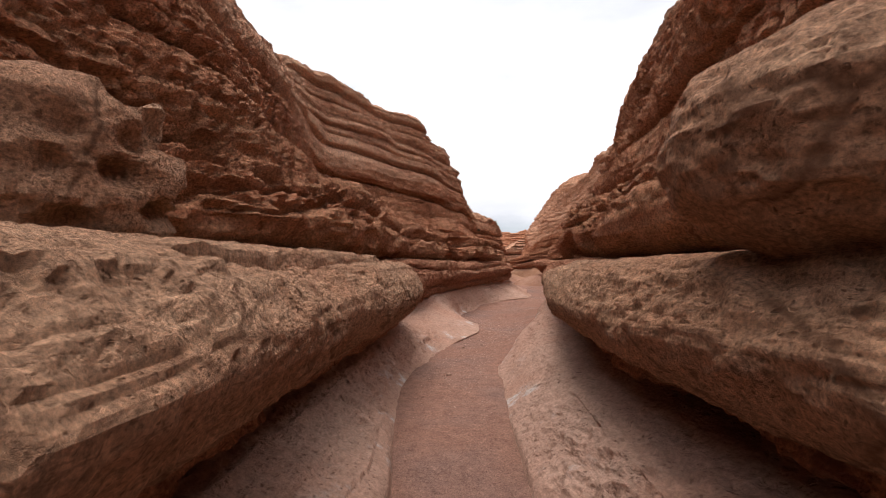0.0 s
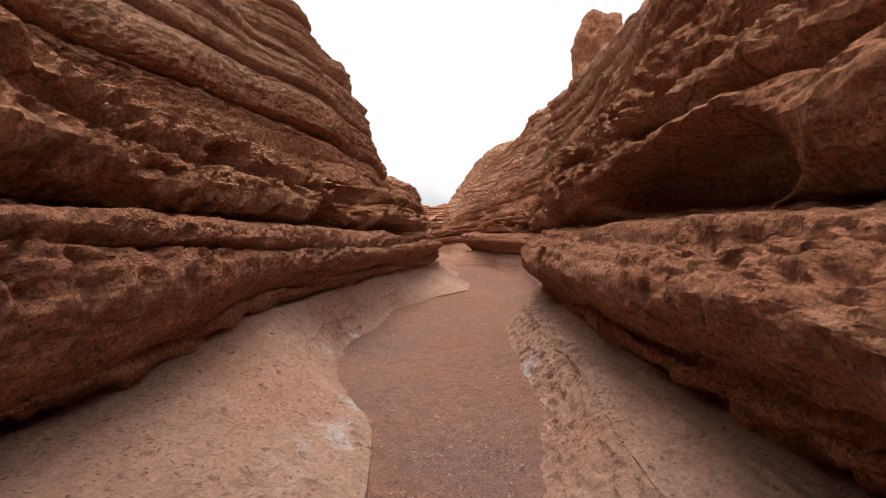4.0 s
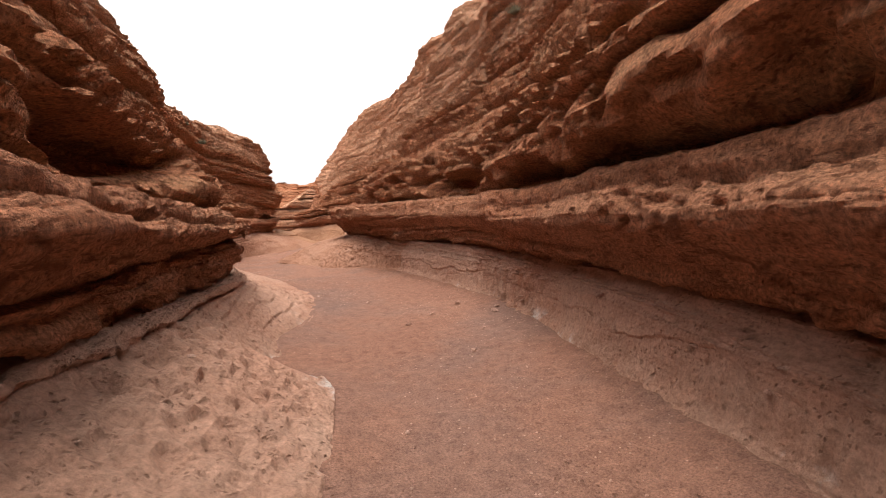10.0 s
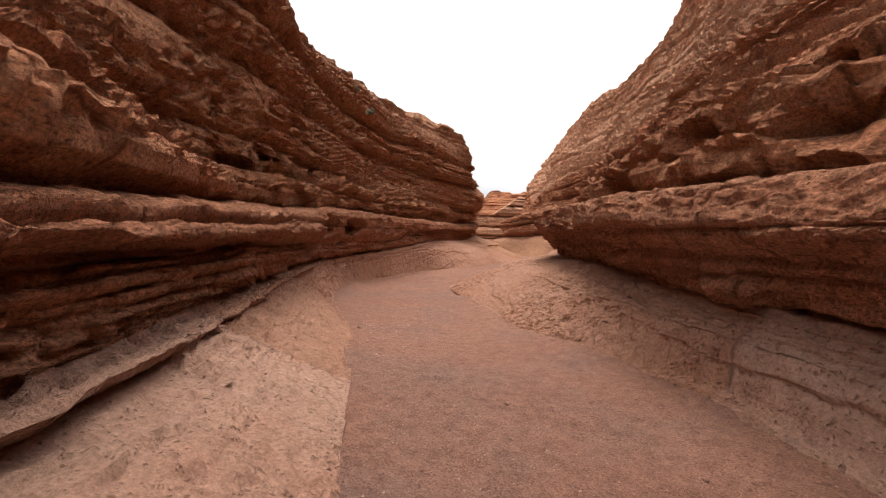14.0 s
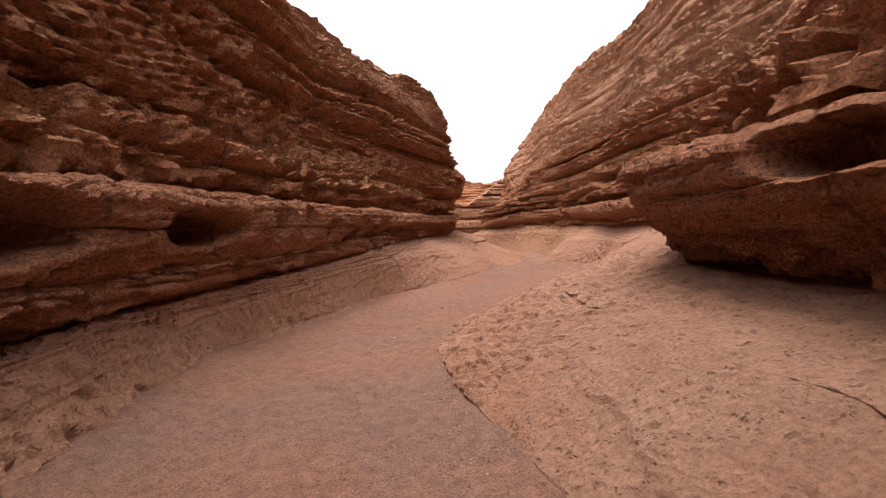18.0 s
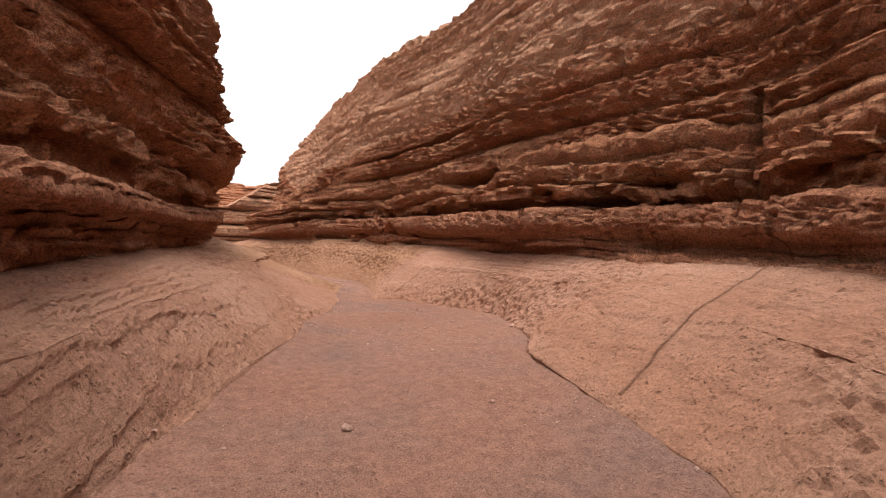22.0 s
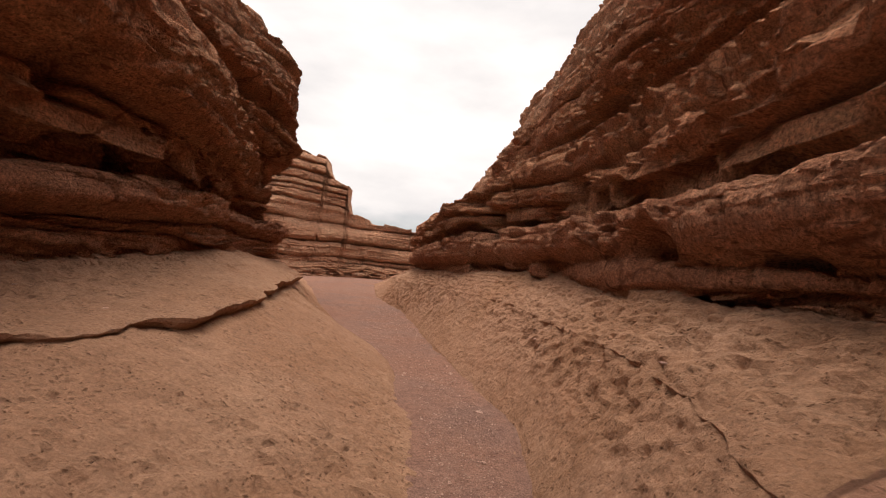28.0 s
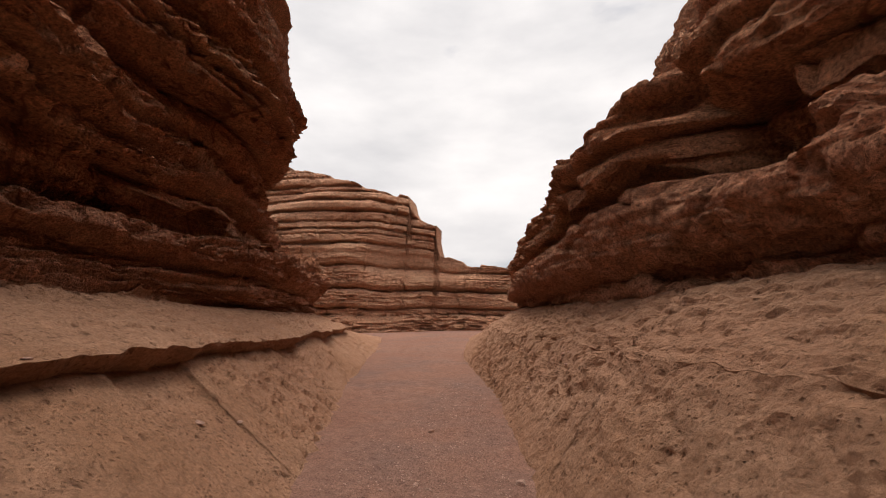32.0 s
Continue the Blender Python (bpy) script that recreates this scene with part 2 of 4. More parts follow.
def fbm(x, y, z, octaves=4, seed=0):
    total, amp, norm = 0.0, 1.0, 0.0
    for o in range(octaves):
        total = total + amp * (vnoise(x, y, z, seed + o) - 0.5)
        norm += amp
        amp, x, y, z = amp * 0.5, x * 2.03, y * 2.03, z * 2.03
    return total / norm


def along(y, table, col=1, soft=0.3):
    """A smooth line along the canyon through rows of (y, value, ...)."""
    ys, vs = [r[0] for r in table], [r[col] for r in table]
    k = np.linspace(-2, 2, 9)
    w = np.exp(-0.5 * k * k)
    return sum(wi * np.interp(y + ki * soft, ys, vs) for wi, ki in zip(w, k)) / w.sum()


def grid_mesh(name, pts, material, flip=False, smooth=False):
    """One smooth mesh from a grid of places."""
    nu, nv = pts.shape[:2]
    idx = np.arange(nu * nv).reshape(nu, nv)
    quads = np.stack([idx[:-1, :-1], idx[1:, :-1], idx[1:, 1:], idx[:-1, 1:]], -1).reshape(-1, 4)
    if flip:
        quads = quads[:, ::-1]
    me = bpy.data.meshes.new(name)
    me.vertices.add(nu * nv)
    me.vertices.foreach_set("co", pts.reshape(-1).astype(np.float32))
    me.loops.add(quads.size)
    me.loops.foreach_set("vertex_index", quads.reshape(-1).astype(np.int32))
    me.polygons.add(len(quads))
    me.polygons.foreach_set("loop_start", np.arange(0, quads.size, 4, dtype=np.int32))
    me.polygons.foreach_set("loop_total", np.full(len(quads), 4, dtype=np.int32))
    me.polygons.foreach_set("use_smooth", np.full(len(quads), smooth, dtype=bool))
    me.materials.append(material)
    me.update(calc_edges=True)
    me.validate()
    return me


# ---- plan of the canyon: lines along y, metres ----
FLOOR_L = [(-14, -0.4), (0, -0.35), (2.7, -0.38), (3.8, -0.5), (5.8, -0.46), (7.8, -0.07), (8.9, 0.44), (10.1, 0.5), (11.6, 0.2), (12.9, 0.14), (13.9, 0.58), (15.5, 0.97), (16.6, 1.68), (17.8, 2.68), (18.1, 2.88), (19, 3.16), (20.4, 3.46), (21.1, 3.1), (22.2, 3.3), (22.7, 3.59), (23.4, 3.77), (24.3, 3.98), (25.3, 3.68), (26.7, 3.42), (28.2, 3.06), (30, 2.4), (31.5, 2.02), (33, 1.8), (34.8, 1.67), (36.1, 2.45), (37.3, 2.95), (38.3, 3.9), (39.8, 4.5), (41.4, 5.4)]
FLOOR_L += [(42.3, 5.8), (44.3, 6.8), (45.2, 7.28), (48, 8.3), (49.1, 8.28), (51.1, 7.88), (53.9, 6.97), (55.5, 6.5), (59.9, 5.18), (65, 3.97), (70, 2.3), (78, -9)]
FLOOR_R = [(-14, 0.6), (0, 0.45), (2.7, 0.39), (4.8, 0.42), (5.9, 0.4), (8.2, 1), (9.3, 1.31), (10, 1.69), (12.3, 2.15), (13.2, 2.33), (14.5, 2.96), (16.9, 4.3), (18.1, 4.86), (20.6, 5.8), (22.1, 6.05), (23.4, 6.18), (25.3, 6.1), (25.9, 6.1), (26.7, 5.85), (28, 5.33), (28.8, 4.84), (31.2, 4.48), (32.7, 4.1), (34, 4), (35, 4.2), (35.9, 5), (36.5, 5.8), (36.9, 6.5), (39.5, 7.4), (40.1, 8), (41.8, 8.7), (42.6, 8.85), (44.2, 8.35), (45.2, 7.85)]
FLOOR_R += [(46.2, 8.3), (48, 8.9), (49, 9.04), (51.4, 8.75), (53.9, 8.4), (56, 8.1), (61.2, 7.07), (63.4, 6.8), (70, 6.2), (78, 7.5)]
# back of the bench (y, x, z)
BACK_L = [(-14, -1.3, 0.4), (0, -1.3, 0.4), (4, -1.2, 0.42), (6.5, -1.1, 0.45), (7.3, -1.05, 0.5), (8.5, -1.35, 0.4), (9.5, -1.05, 0.45), (10.7, -0.75, 0.55), (11.6, -0.6, 0.6), (13.9, 0.05, 0.65), (15.6, 0.68, 0.68), (17.3, 1.25, 0.72), (18.7, 1.9, 0.78), (19.8, 2.3, 0.75), (22, 2.7, 0.7), (23.5, 2.85, 0.64), (25.5, 2.65, 0.62), (27.1, 2.4, 0.72), (29, 1.95, 0.72), (31, 1.6, 0.7), (33, 1.3, 0.68), (34.3, 1.35, 0.66), (36, 1.95, 0.75), (37.2, 2.6, 0.85), (38.4, 3.3, 1.05)]
BACK_L += [(40.5, 3.6, 1.05), (44, 3.95, 1.05), (46.5, 4.3, 1.05), (48.4, 4.75, 1.05), (50.3, 5.15, 1.2), (52.5, 5.2, 1.33), (53.8, 5.1, 1.3), (56, 4.75, 1.25), (58.7, 4.3, 1.15), (60, 3.7, 1.15), (63, 2.8, 1.1), (66, 1, 1.1), (70, -4, 1.1), (78, -16, 1.1)]
BACK_R = [(-14, 1.7, 0.4), (0, 1.5, 0.4), (3, 1.4, 0.42), (5, 1.45, 0.45), (6.9, 1.75, 0.5), (8.7, 2.15, 0.5), (10.7, 2.45, 0.52), (12.7, 2.85, 0.6), (14.5, 3.6, 0.63), (17.4, 5, 0.63), (19, 5.5, 0.7), (21, 6.15, 0.7), (23.4, 6.55, 0.68), (24.6, 6.5, 0.8), (26.6, 6.25, 0.8), (28.5, 6.2, 0.88), (30.5, 6.1, 0.95), (32, 6.3, 0.92), (33.7, 6.6, 0.9), (35.5, 7.4, 1), (36.8, 8.4, 1.1), (38.1, 9.2, 1.18), (40, 9.8, 1.12), (41.2, 9.75, 1.16)]
BACK_R += [(44, 9.95, 1.16), (45.5, 10.15, 1.2), (48, 10.2, 1.25), (50.5, 10.3, 1.35), (52.3, 10.1, 1.38), (53.9, 9.4, 1.3), (55.5, 9.35, 1.3), (57, 9, 1.3), (60, 8.4, 1.25), (63, 8.2, 1.25), (66, 8.6, 1.25), (72, 9.6, 1.25), (78, 10.5, 1.25)]
# nose of the thick ledge (y, x, underside z, top z)
NOSE_L = [(-14, -0.6, 0.55, 1.35), (0, -0.72, 0.55, 1.4), (3, -0.66, 0.55, 1.42), (4.4, -0.6, 0.56, 1.42), (6.3, -0.44, 0.58, 1.42), (7, -0.52, 0.58, 1.42), (7.35, -0.8, 0.58, 1.42), (7.7, -1.1, 0.6, 1.42), (8.6, -1, 0.6, 1.44), (9.4, -0.75, 0.62, 1.44), (10.4, -0.55, 0.7, 1.46), (11.6, -0.42, 0.8, 1.5), (13.4, 0.3, 0.88, 1.48), (15, 0.75, 0.92, 1.48), (16.5, 1.35, 0.95, 1.52), (17.8, 1.9, 1, 1.52), (18.7, 2.2, 1.03, 1.55), (19.2, 2.4, 1.04, 1.52), (20.5, 2.6, 1.05, 1.5), (22, 2.9, 1.12, 1.45), (23.1, 3.03, 1.18, 1.42), (24.5, 2.8, 1.15, 1.42), (26, 2.58, 1.15, 1.43), (28, 2.46, 1.15, 1.48)]
NOSE_L += [(30, 2.1, 1.12, 1.55), (32, 1.8, 1.08, 1.7), (33.5, 1.65, 1.05, 1.78), (35.5, 2.15, 1.08, 1.8), (36.2, 2.35, 1.1, 1.78), (38, 3.2, 1.3, 1.7), (39, 3.58, 1.42, 1.68), (40, 3.65, 1.45, 1.7), (43, 4, 1.47, 1.75), (45, 4.35, 1.47, 1.75), (46.4, 4.75, 1.47, 1.85), (47.5, 5.08, 1.48, 1.8), (48.3, 4.95, 1.5, 1.85), (50, 5.3, 1.6, 2), (51.3, 5.45, 1.68, 2.1), (52.2, 5.25, 1.75, 2.1), (54, 4.9, 1.72, 2.1), (56.5, 4.78, 1.65, 2.1), (58, 4.5, 1.6, 2.1), (60, 3.85, 1.55, 2.2), (63, 2.9, 1.5, 2.2), (66, 1.1, 1.5, 2.2), (70, -4, 1.5, 2.2), (78, -16, 1.5, 2.2)]
NOSE_R = [(-14, 1.5, 0.5, 1.3), (0, 1.15, 0.52, 1.32), (1.4, 1.02, 0.55, 1.32), (2.2, 0.85, 0.58, 1.33), (3, 0.8, 0.62, 1.33), (4, 0.82, 0.66, 1.33), (5, 1, 0.7, 1.33), (6.1, 1.22, 0.75, 1.34), (6.9, 1.38, 0.8, 1.36), (7.7, 1.5, 0.82, 1.38), (8.7, 1.75, 0.76, 1.4), (9.5, 1.88, 0.72, 1.42), (11, 2.2, 0.7, 1.45), (12.4, 2.4, 0.7, 1.46), (13.1, 2.6, 0.8, 1.48), (15, 3.5, 0.9, 1.5), (16.9, 4.3, 0.95, 1.55), (18.3, 4.8, 0.96, 1.55), (20.9, 5.6, 0.95, 1.56), (22.9, 6, 1.05, 1.6), (23.7, 6.2, 1.12, 1.6), (25, 6.02, 1.17, 1.62), (26, 5.88, 1.2, 1.66), (27, 5.65, 1.22, 1.66)]
NOSE_R += [(28.4, 5.6, 1.28, 1.68), (30, 5.6, 1.3, 1.7), (31.5, 5.7, 1.25, 1.75), (32.5, 5.78, 1.2, 1.8), (33.5, 5.95, 1.2, 1.85), (34.3, 6.45, 1.15, 1.8), (35.2, 7.3, 1.2, 1.8), (36.5, 8.3, 1.25, 1.85), (38.1, 9.3, 1.4, 1.9), (40, 10.1, 1.5, 2), (41.3, 9.5, 1.5, 2), (42.8, 9.4, 1.48, 1.95), (44, 9.6, 1.5, 2), (46.2, 10.05, 1.5, 2.05), (48.6, 10.15, 1.5, 2.1), (50.9, 10.05, 1.48, 2.1), (52.5, 9.9, 1.5, 2.15), (53.5, 9.6, 1.5, 2.2), (55, 9.2, 1.45, 2.15), (56.8, 8.75, 1.4, 2.1), (59, 8.3, 1.4, 1.9), (63, 8.1, 1.4, 1.7), (66, 8.5, 1.4, 1.7), (72, 9.5, 1.4, 1.7), (78, 10.4, 1.4, 1.7)]
# upper cliff (y, face of the holed band, its top z, face of the massive bed, its top z, rim x, rim z)
HIGH_L = [(-14, -2, 2.5, -2.6, 4.7, -4.8, 8), (0, -3, 2.5, -3.2, 4.6, -5, 7.3), (3.3, -2.9, 2.5, -3.1, 4.6, -5, 7.3), (5, -1.9, 2.55, -2.8, 4.6, -5, 7.3), (8.2, -1.6, 2.55, -3, 4.6, -5, 7.4), (10.2, -1.6, 2.55, -3.5, 4.6, -5.1, 7.5), (12.3, -0.95, 2.5, -3.9, 4.6, -5.2, 7.6), (14.4, -0.3, 2.5, -3.9, 4.7, -5, 7.8), (16.4, 0.5, 2.5, -2.9, 5, -4.2, 8.2), (18.7, 1.6, 2.4, -1.965, 5, -3.565, 8.4)]
HIGH_L += [(20.5, 2, 2.4, -0.775, 5.2, -1.775, 8), (23, 2.35, 2.3, 0.1, 5.4, -0.75, 7.4), (26, 1.7, 2.4, 0.55, 5.6, -0.15, 7), (29, 0.95, 2.4, 0.9, 5.4, -0.2, 6.8), (32.5, 0.9, 2.6, 1, 5, -0.1, 6.4), (34, 1.15, 2.7, 1, 5.2, 0, 5.8), (36, 1.5, 2.8, 1.3, 5.4, 0.5, 5.65), (38.2, 2, 2.9, 1.763, 4.7, 1.063, 5.4), (40.2, 2.5, 3.2, 2.45, 4.9, 1.55, 5.8), (42.5, 3.3, 3.3, 3.55, 4.8, 2.55, 5.8)]
HIGH_L += [(45, 4.2, 3.4, 4.55, 4.6, 3.75, 6), (46.7, 4.7, 3.5, 4.425, 5, 3.825, 6.2), (48, 4.8, 3.6, 3.95, 5.2, 3.35, 6.2), (51, 5.2, 3.6, 4.3, 5, 3.6, 6), (53, 5, 3.6, 4.1, 5, 3.4, 6), (55, 4.35, 3.3, 4.7, 5, 3.85, 6.4), (56.4, 3.95, 3.3, 4.9, 5, 3.75, 6.8), (58.7, 3.25, 3.2, 3.9, 5.4, 2.45, 7.4), (60, 2.95, 2.9, 2.1, 4.4, 1.15, 6.2), (63, 2.1, 2.6, 0.6, 4.2, -0.8, 5.6)]
HIGH_L += [(66, 0.4, 2.6, -1.6, 4.2, -3, 5.6), (70, -4.5, 4, -5, 5.6, -6.4, 8), (78, -16.5, 4, -17, 5.6, -18.4, 8)]
HIGH_R = [(-14, 2.2, 2.6, 2.8, 4.9, 4, 6.3), (0, 2.5, 2.6, 3.1, 5, 4.1, 6.3), (3.8, 2.5, 2.6, 3.1, 5, 4.2, 6.3), (5.9, 2.5, 2.6, 3.3, 5.1, 4.3, 6.3), (8.6, 2.75, 2.65, 3.7, 5.2, 4.8, 6.3), (10.8, 2.75, 2.65, 4.1, 5.2, 5.4, 6.392), (13, 3.2, 2.7, 4.7, 5.1, 6.2, 6.47), (15, 4, 2.75, 5.5, 5.1, 6.9, 6.75), (17.6, 4.95, 2.75, 6.5, 5.1, 7.6, 7.157), (19, 5.3, 2.75, 6.9, 5, 8, 7.362)]
HIGH_R += [(22, 6.3, 2.75, 7.75, 4.9, 8.6, 7.57), (24.5, 7, 2.75, 8.3, 4.9, 9, 7.678), (26.3, 6.95, 2.75, 8.5, 5, 8.93, 7.843), (28, 6.6, 2.8, 8.8, 4.6, 9.9, 7.268), (30, 6.7, 2.9, 9, 4.7, 10.6, 7.444), (32, 7.1, 3, 9.1, 5, 11.3, 8.22), (34.3, 7.6, 3.05, 9.295, 5, 12.046, 9.769), (36, 9, 3.1, 10.16, 5, 12.66, 10.9), (38.6, 10.9, 3.1, 11.386, 5, 13.964, 11.422), (41, 10.45, 3.15, 11.168, 5, 14.36, 11.75)]
HIGH_R += [(44, 10.6, 3.2, 11.008, 5.1, 14.441, 11.833), (47, 10.8, 3.3, 11.193, 5.2, 14.527, 11.617), (49, 10.85, 3.3, 11.288, 5.2, 14.633, 11.306), (52, 10.6, 3.3, 10.962, 5.1, 14.603, 11.208), (55, 9.2, 3.1, 10.509, 4.9, 14.738, 11.421), (57, 8.897, 3, 10.56, 4.7, 14.906, 11.729), (60, 8.65, 2.8, 10.548, 4.5, 15.257, 12.042), (63, 8.375, 2.7, 10.838, 4.4, 15.6, 12.807), (66, 8.364, 2.8, 11.129, 4.5, 16.381, 13.833), (72, 9.407, 2.9, 11.754, 6, 17.297, 14)]
HIGH_R += [(78, 10.35, 3.1, 12.48, 7.7, 17.48, 14.3)]

# level of the canyon floor (y, z)
LEVEL = [(-20, 0), (5, -0.05), (9, 0), (12, -0.08), (15, 0), (22, 0.02), (24, 0.02), (26, 0.16), (30, 0.1), (34, 0.02), (40, 0.12), (45, 0.04), (54, 0.12), (90, 0.12)]

# hollows (y, z, half length, half height, depth)
HOLES_L = [(4.66, 0.84, 0.12, 0.06, 0.24), (5.12, 1.98, 0.12, 0.06, 0.32), (5.6, 0.84, 0.19, 0.07, 0.3), (5.91, 2, 0.18, 0.1, 0.32), (6.3, 0.82, 0.14, 0.07, 0.3), (6.81, 0.84, 0.12, 0.07, 0.24), (7.79, 1.8, 0.12, 0.06, 0.32), (11.8, 2.15, 0.29, 0.13, 0.32), (12.89, 1.97, 0.26, 0.1, 0.32), (13.96, 1.74, 0.67, 0.19, 0.58)]
HOLES_L += [(14.83, 1.95, 0.12, 0.06, 0.32), (15.42, 1.78, 0.22, 0.1, 0.32), (15.46, 2.27, 0.82, 0.26, 0.73), (16.26, 1.78, 0.31, 0.14, 0.35), (16.62, 1.62, 0.88, 0.22, 0.68), (18.14, 2.73, 1.32, 0.1, 0.66), (19.93, 2.01, 0.31, 0.13, 0.35), (19.96, 1.35, 0.25, 0.06, 0.32), (21.13, 1.88, 1.32, 0.16, 0.73), (21.74, 1.31, 0.12, 0.06, 0.32)]
HOLES_L += [(30.2, 2.34, 1.1, 0.11, 0.59), (31.4, 2.21, 0.18, 0.16, 0.32), (31.7, 1.42, 0.6, 0.18, 0.6), (32.04, 2.39, 0.23, 0.13, 0.32), (33.9, 1.43, 0.55, 0.15, 0.9), (35.25, 1.5, 0.18, 0.19, 0.7), (35.88, 1.5, 0.15, 0.17, 0.6), (36.5, 1.42, 0.16, 0.13, 0.48), (37.19, 1.35, 0.22, 0.2, 0.42), (37.84, 1.32, 0.24, 0.19, 0.42)]
HOLES_L += [(38.63, 1.32, 0.19, 0.16, 0.36), (45.38, 2.54, 0.6, 0.14, 0.6), (48.86, 2.2, 0.17, 0.13, 0.32), (49.17, 2.79, 0.18, 0.24, 0.47)]
HOLES_R = [(4.37, 2.17, 0.24, 0.18, 0.42), (6.04, 2.17, 0.3, 0.18, 0.48), (6.63, 2.56, 0.13, 0.11, 0.32), (6.74, 2.24, 0.13, 0.11, 0.32), (6.82, 2.46, 0.12, 0.12, 0.32), (7.17, 2.4, 0.17, 0.08, 0.32), (7.31, 1.78, 0.13, 0.07, 0.32), (7.64, 1.72, 0.25, 0.14, 0.35), (9.93, 1.78, 1.12, 0.18, 0.72), (10.45, 0.76, 0.36, 0.07, 0.3)]
HOLES_R += [(11.44, 1.13, 0.12, 0.08, 0.45), (12.75, 1.18, 0.12, 0.08, 0.45), (13.27, 1.2, 0.12, 0.08, 0.45), (13.82, 1.2, 0.12, 0.08, 0.45), (15.01, 1.99, 0.6, 0.12, 0.6), (18.24, 1.89, 0.32, 0.1, 0.32), (19.59, 1.75, 0.94, 0.16, 0.61), (19.63, 2.62, 0.32, 0.1, 0.32), (21.67, 1.87, 0.72, 0.12, 0.6), (24.5, 2, 0.8, 0.12, 0.6)]
HOLES_R += [(25.56, 2.66, 0.61, 0.13, 0.46), (25.62, 2.04, 0.36, 0.15, 0.75), (25.79, 2.66, 0.35, 0.14, 0.36), (26.35, 2.14, 0.38, 0.14, 0.38), (26.67, 2.57, 0.12, 0.1, 0.45), (27.04, 2.8, 0.29, 0.12, 0.5), (27.71, 2.27, 0.22, 0.11, 0.5), (28.97, 1.63, 0.14, 0.14, 0.42), (29.63, 1.57, 0.17, 0.14, 0.48), (29.83, 2.1, 0.9, 0.18, 0.62)]
HOLES_R += [(31.2, 1.6, 0.35, 0.1, 0.4), (32.1, 2.45, 0.36, 0.13, 0.5), (34.15, 1.53, 0.18, 0.2, 0.4), (39.9, 2.37, 0.46, 0.12, 0.5), (41.07, 2.11, 0.6, 0.08, 0.54), (44.47, 3, 0.38, 0.16, 0.5), (44.54, 2.96, 0.16, 0.16, 0.32), (45.13, 2.89, 1.15, 0.2, 0.78), (46.7, 2.11, 0.84, 0.08, 0.54), (47.6, 1.6, 0.13, 0.07, 0.32)]
HOLES_R += [(47.78, 1.6, 0.12, 0.07, 0.32), (49.05, 1.75, 0.38, 0.13, 0.36), (51.26, 1.59, 0.2, 0.11, 0.32), (51.56, 2.56, 0.43, 0.2, 0.5), (51.69, 1.58, 0.35, 0.14, 0.36), (51.74, 2.81, 0.29, 0.17, 0.4), (52.1, 1.35, 0.23, 0.06, 0.32), (52.17, 2.28, 0.65, 0.11, 0.43), (52.42, 2.46, 0.38, 0.13, 0.36), (53.95, 2.08, 0.48, 0.14, 0.66)]
HOLES_R += [(54.3, 2.5, 0.5, 0.2, 0.6), (54.5, 2.2, 0.3, 0.1, 0.5), (54.61, 2.84, 0.48, 0.14, 0.6), (55.69, 2.27, 0.42, 0.14, 0.54)]
# upright joints (y, lowest z, highest z, width and, for some, the slant)
JOINTS_L = [(8.27, 0.46, 1.32, 0.066), (17.07, 0.68, 1.57, 0.044), (26.87, 2.41, 5.56, 0.077), (38.97, 0, 0.68, 0.055), (41.36, 1.93, 6.77, 0.088), (51.57, 0.76, 5.56, 0.088), (31.58, 0, 0.61, 0.055), (32.68, 0, 0.57, 0.066), (33.65, 0, 0.61, 0.044), (34.91, 0, 0.61, 0.055), (18.63, 0, 0.53, 0.033), (12.89, 0.04, 0.53, 0.044)]
JOINTS_R = [(7.63, 0.38, 1.57, 0.055), (14.95, 0.61, 1.63, 0.055), (23.1, 0, 1.3, 0.05), (25.75, 1.9, 5.5, 0.28, 0.5), (38.75, 1.93, 3.6, 0.17), (40.9, 0, 2.6, 0.06), (42.27, 0.84, 1.93, 0.044), (46.63, 5.8, 8.58, 0.132), (47.92, 0, 1.93, 0.06), (54.4, 0, 4.2, 0.16), (18.01, 0.15, 0.65, 0.044), (44.71, 0, 0.84, 0.044)]


# how far the sand banks up at its edges
LIFT_L = [(-14.4, 0), (6.8, 0), (10.7, 0.09), (24.4, 0.1), (36.3, 0.07), (42.8, 0.04), (46.5, 0), (77.3, 0)]
LIFT_R = [(-14.4, 0), (6.8, 0), (10, 0.09), (22.9, 0.1), (26.1, 0.07), (41.3, 0.05), (46.5, 0), (77.3, 0)]


STEP_L = [(-14.4, 0.5, 0), (15, 0.9, 0), (17.5, 0.9, 0.08), (24, 0.92, 0.11), (29, 0.9, 0.1), (32, 0.85, 0.04), (37, 0.6, 0), (43, 0.5, 0), (46.5, 0.6, 0.05), (48.7, 0.55, 0.08)]
STEP_L += [(52.1, 0.5, 0.12), (60.5, 0.5, 0.13), (77.3, 0.5, 0.1)]
STEP_R = [(-14.4, 0.5, 0), (77.3, 0.5, 0)]


# how far the ledge's top edge lies back from its nose
BACKSET_L = [(-14, 0.3), (6.2, 0.45), (7, 0.2), (8, 0.03), (11, 0.12), (14, 0.25), (23, 0.22), (28, 0.12), (78, 0.1)]
BACKSET_R = [(-14, 0.3), (4, 0.3), (6.5, 0.3), (9, 0.3), (17, 0.28), (26, 0.22), (28, 0.1), (35, 0.1), (38, 0.15), (78, 0.1)]
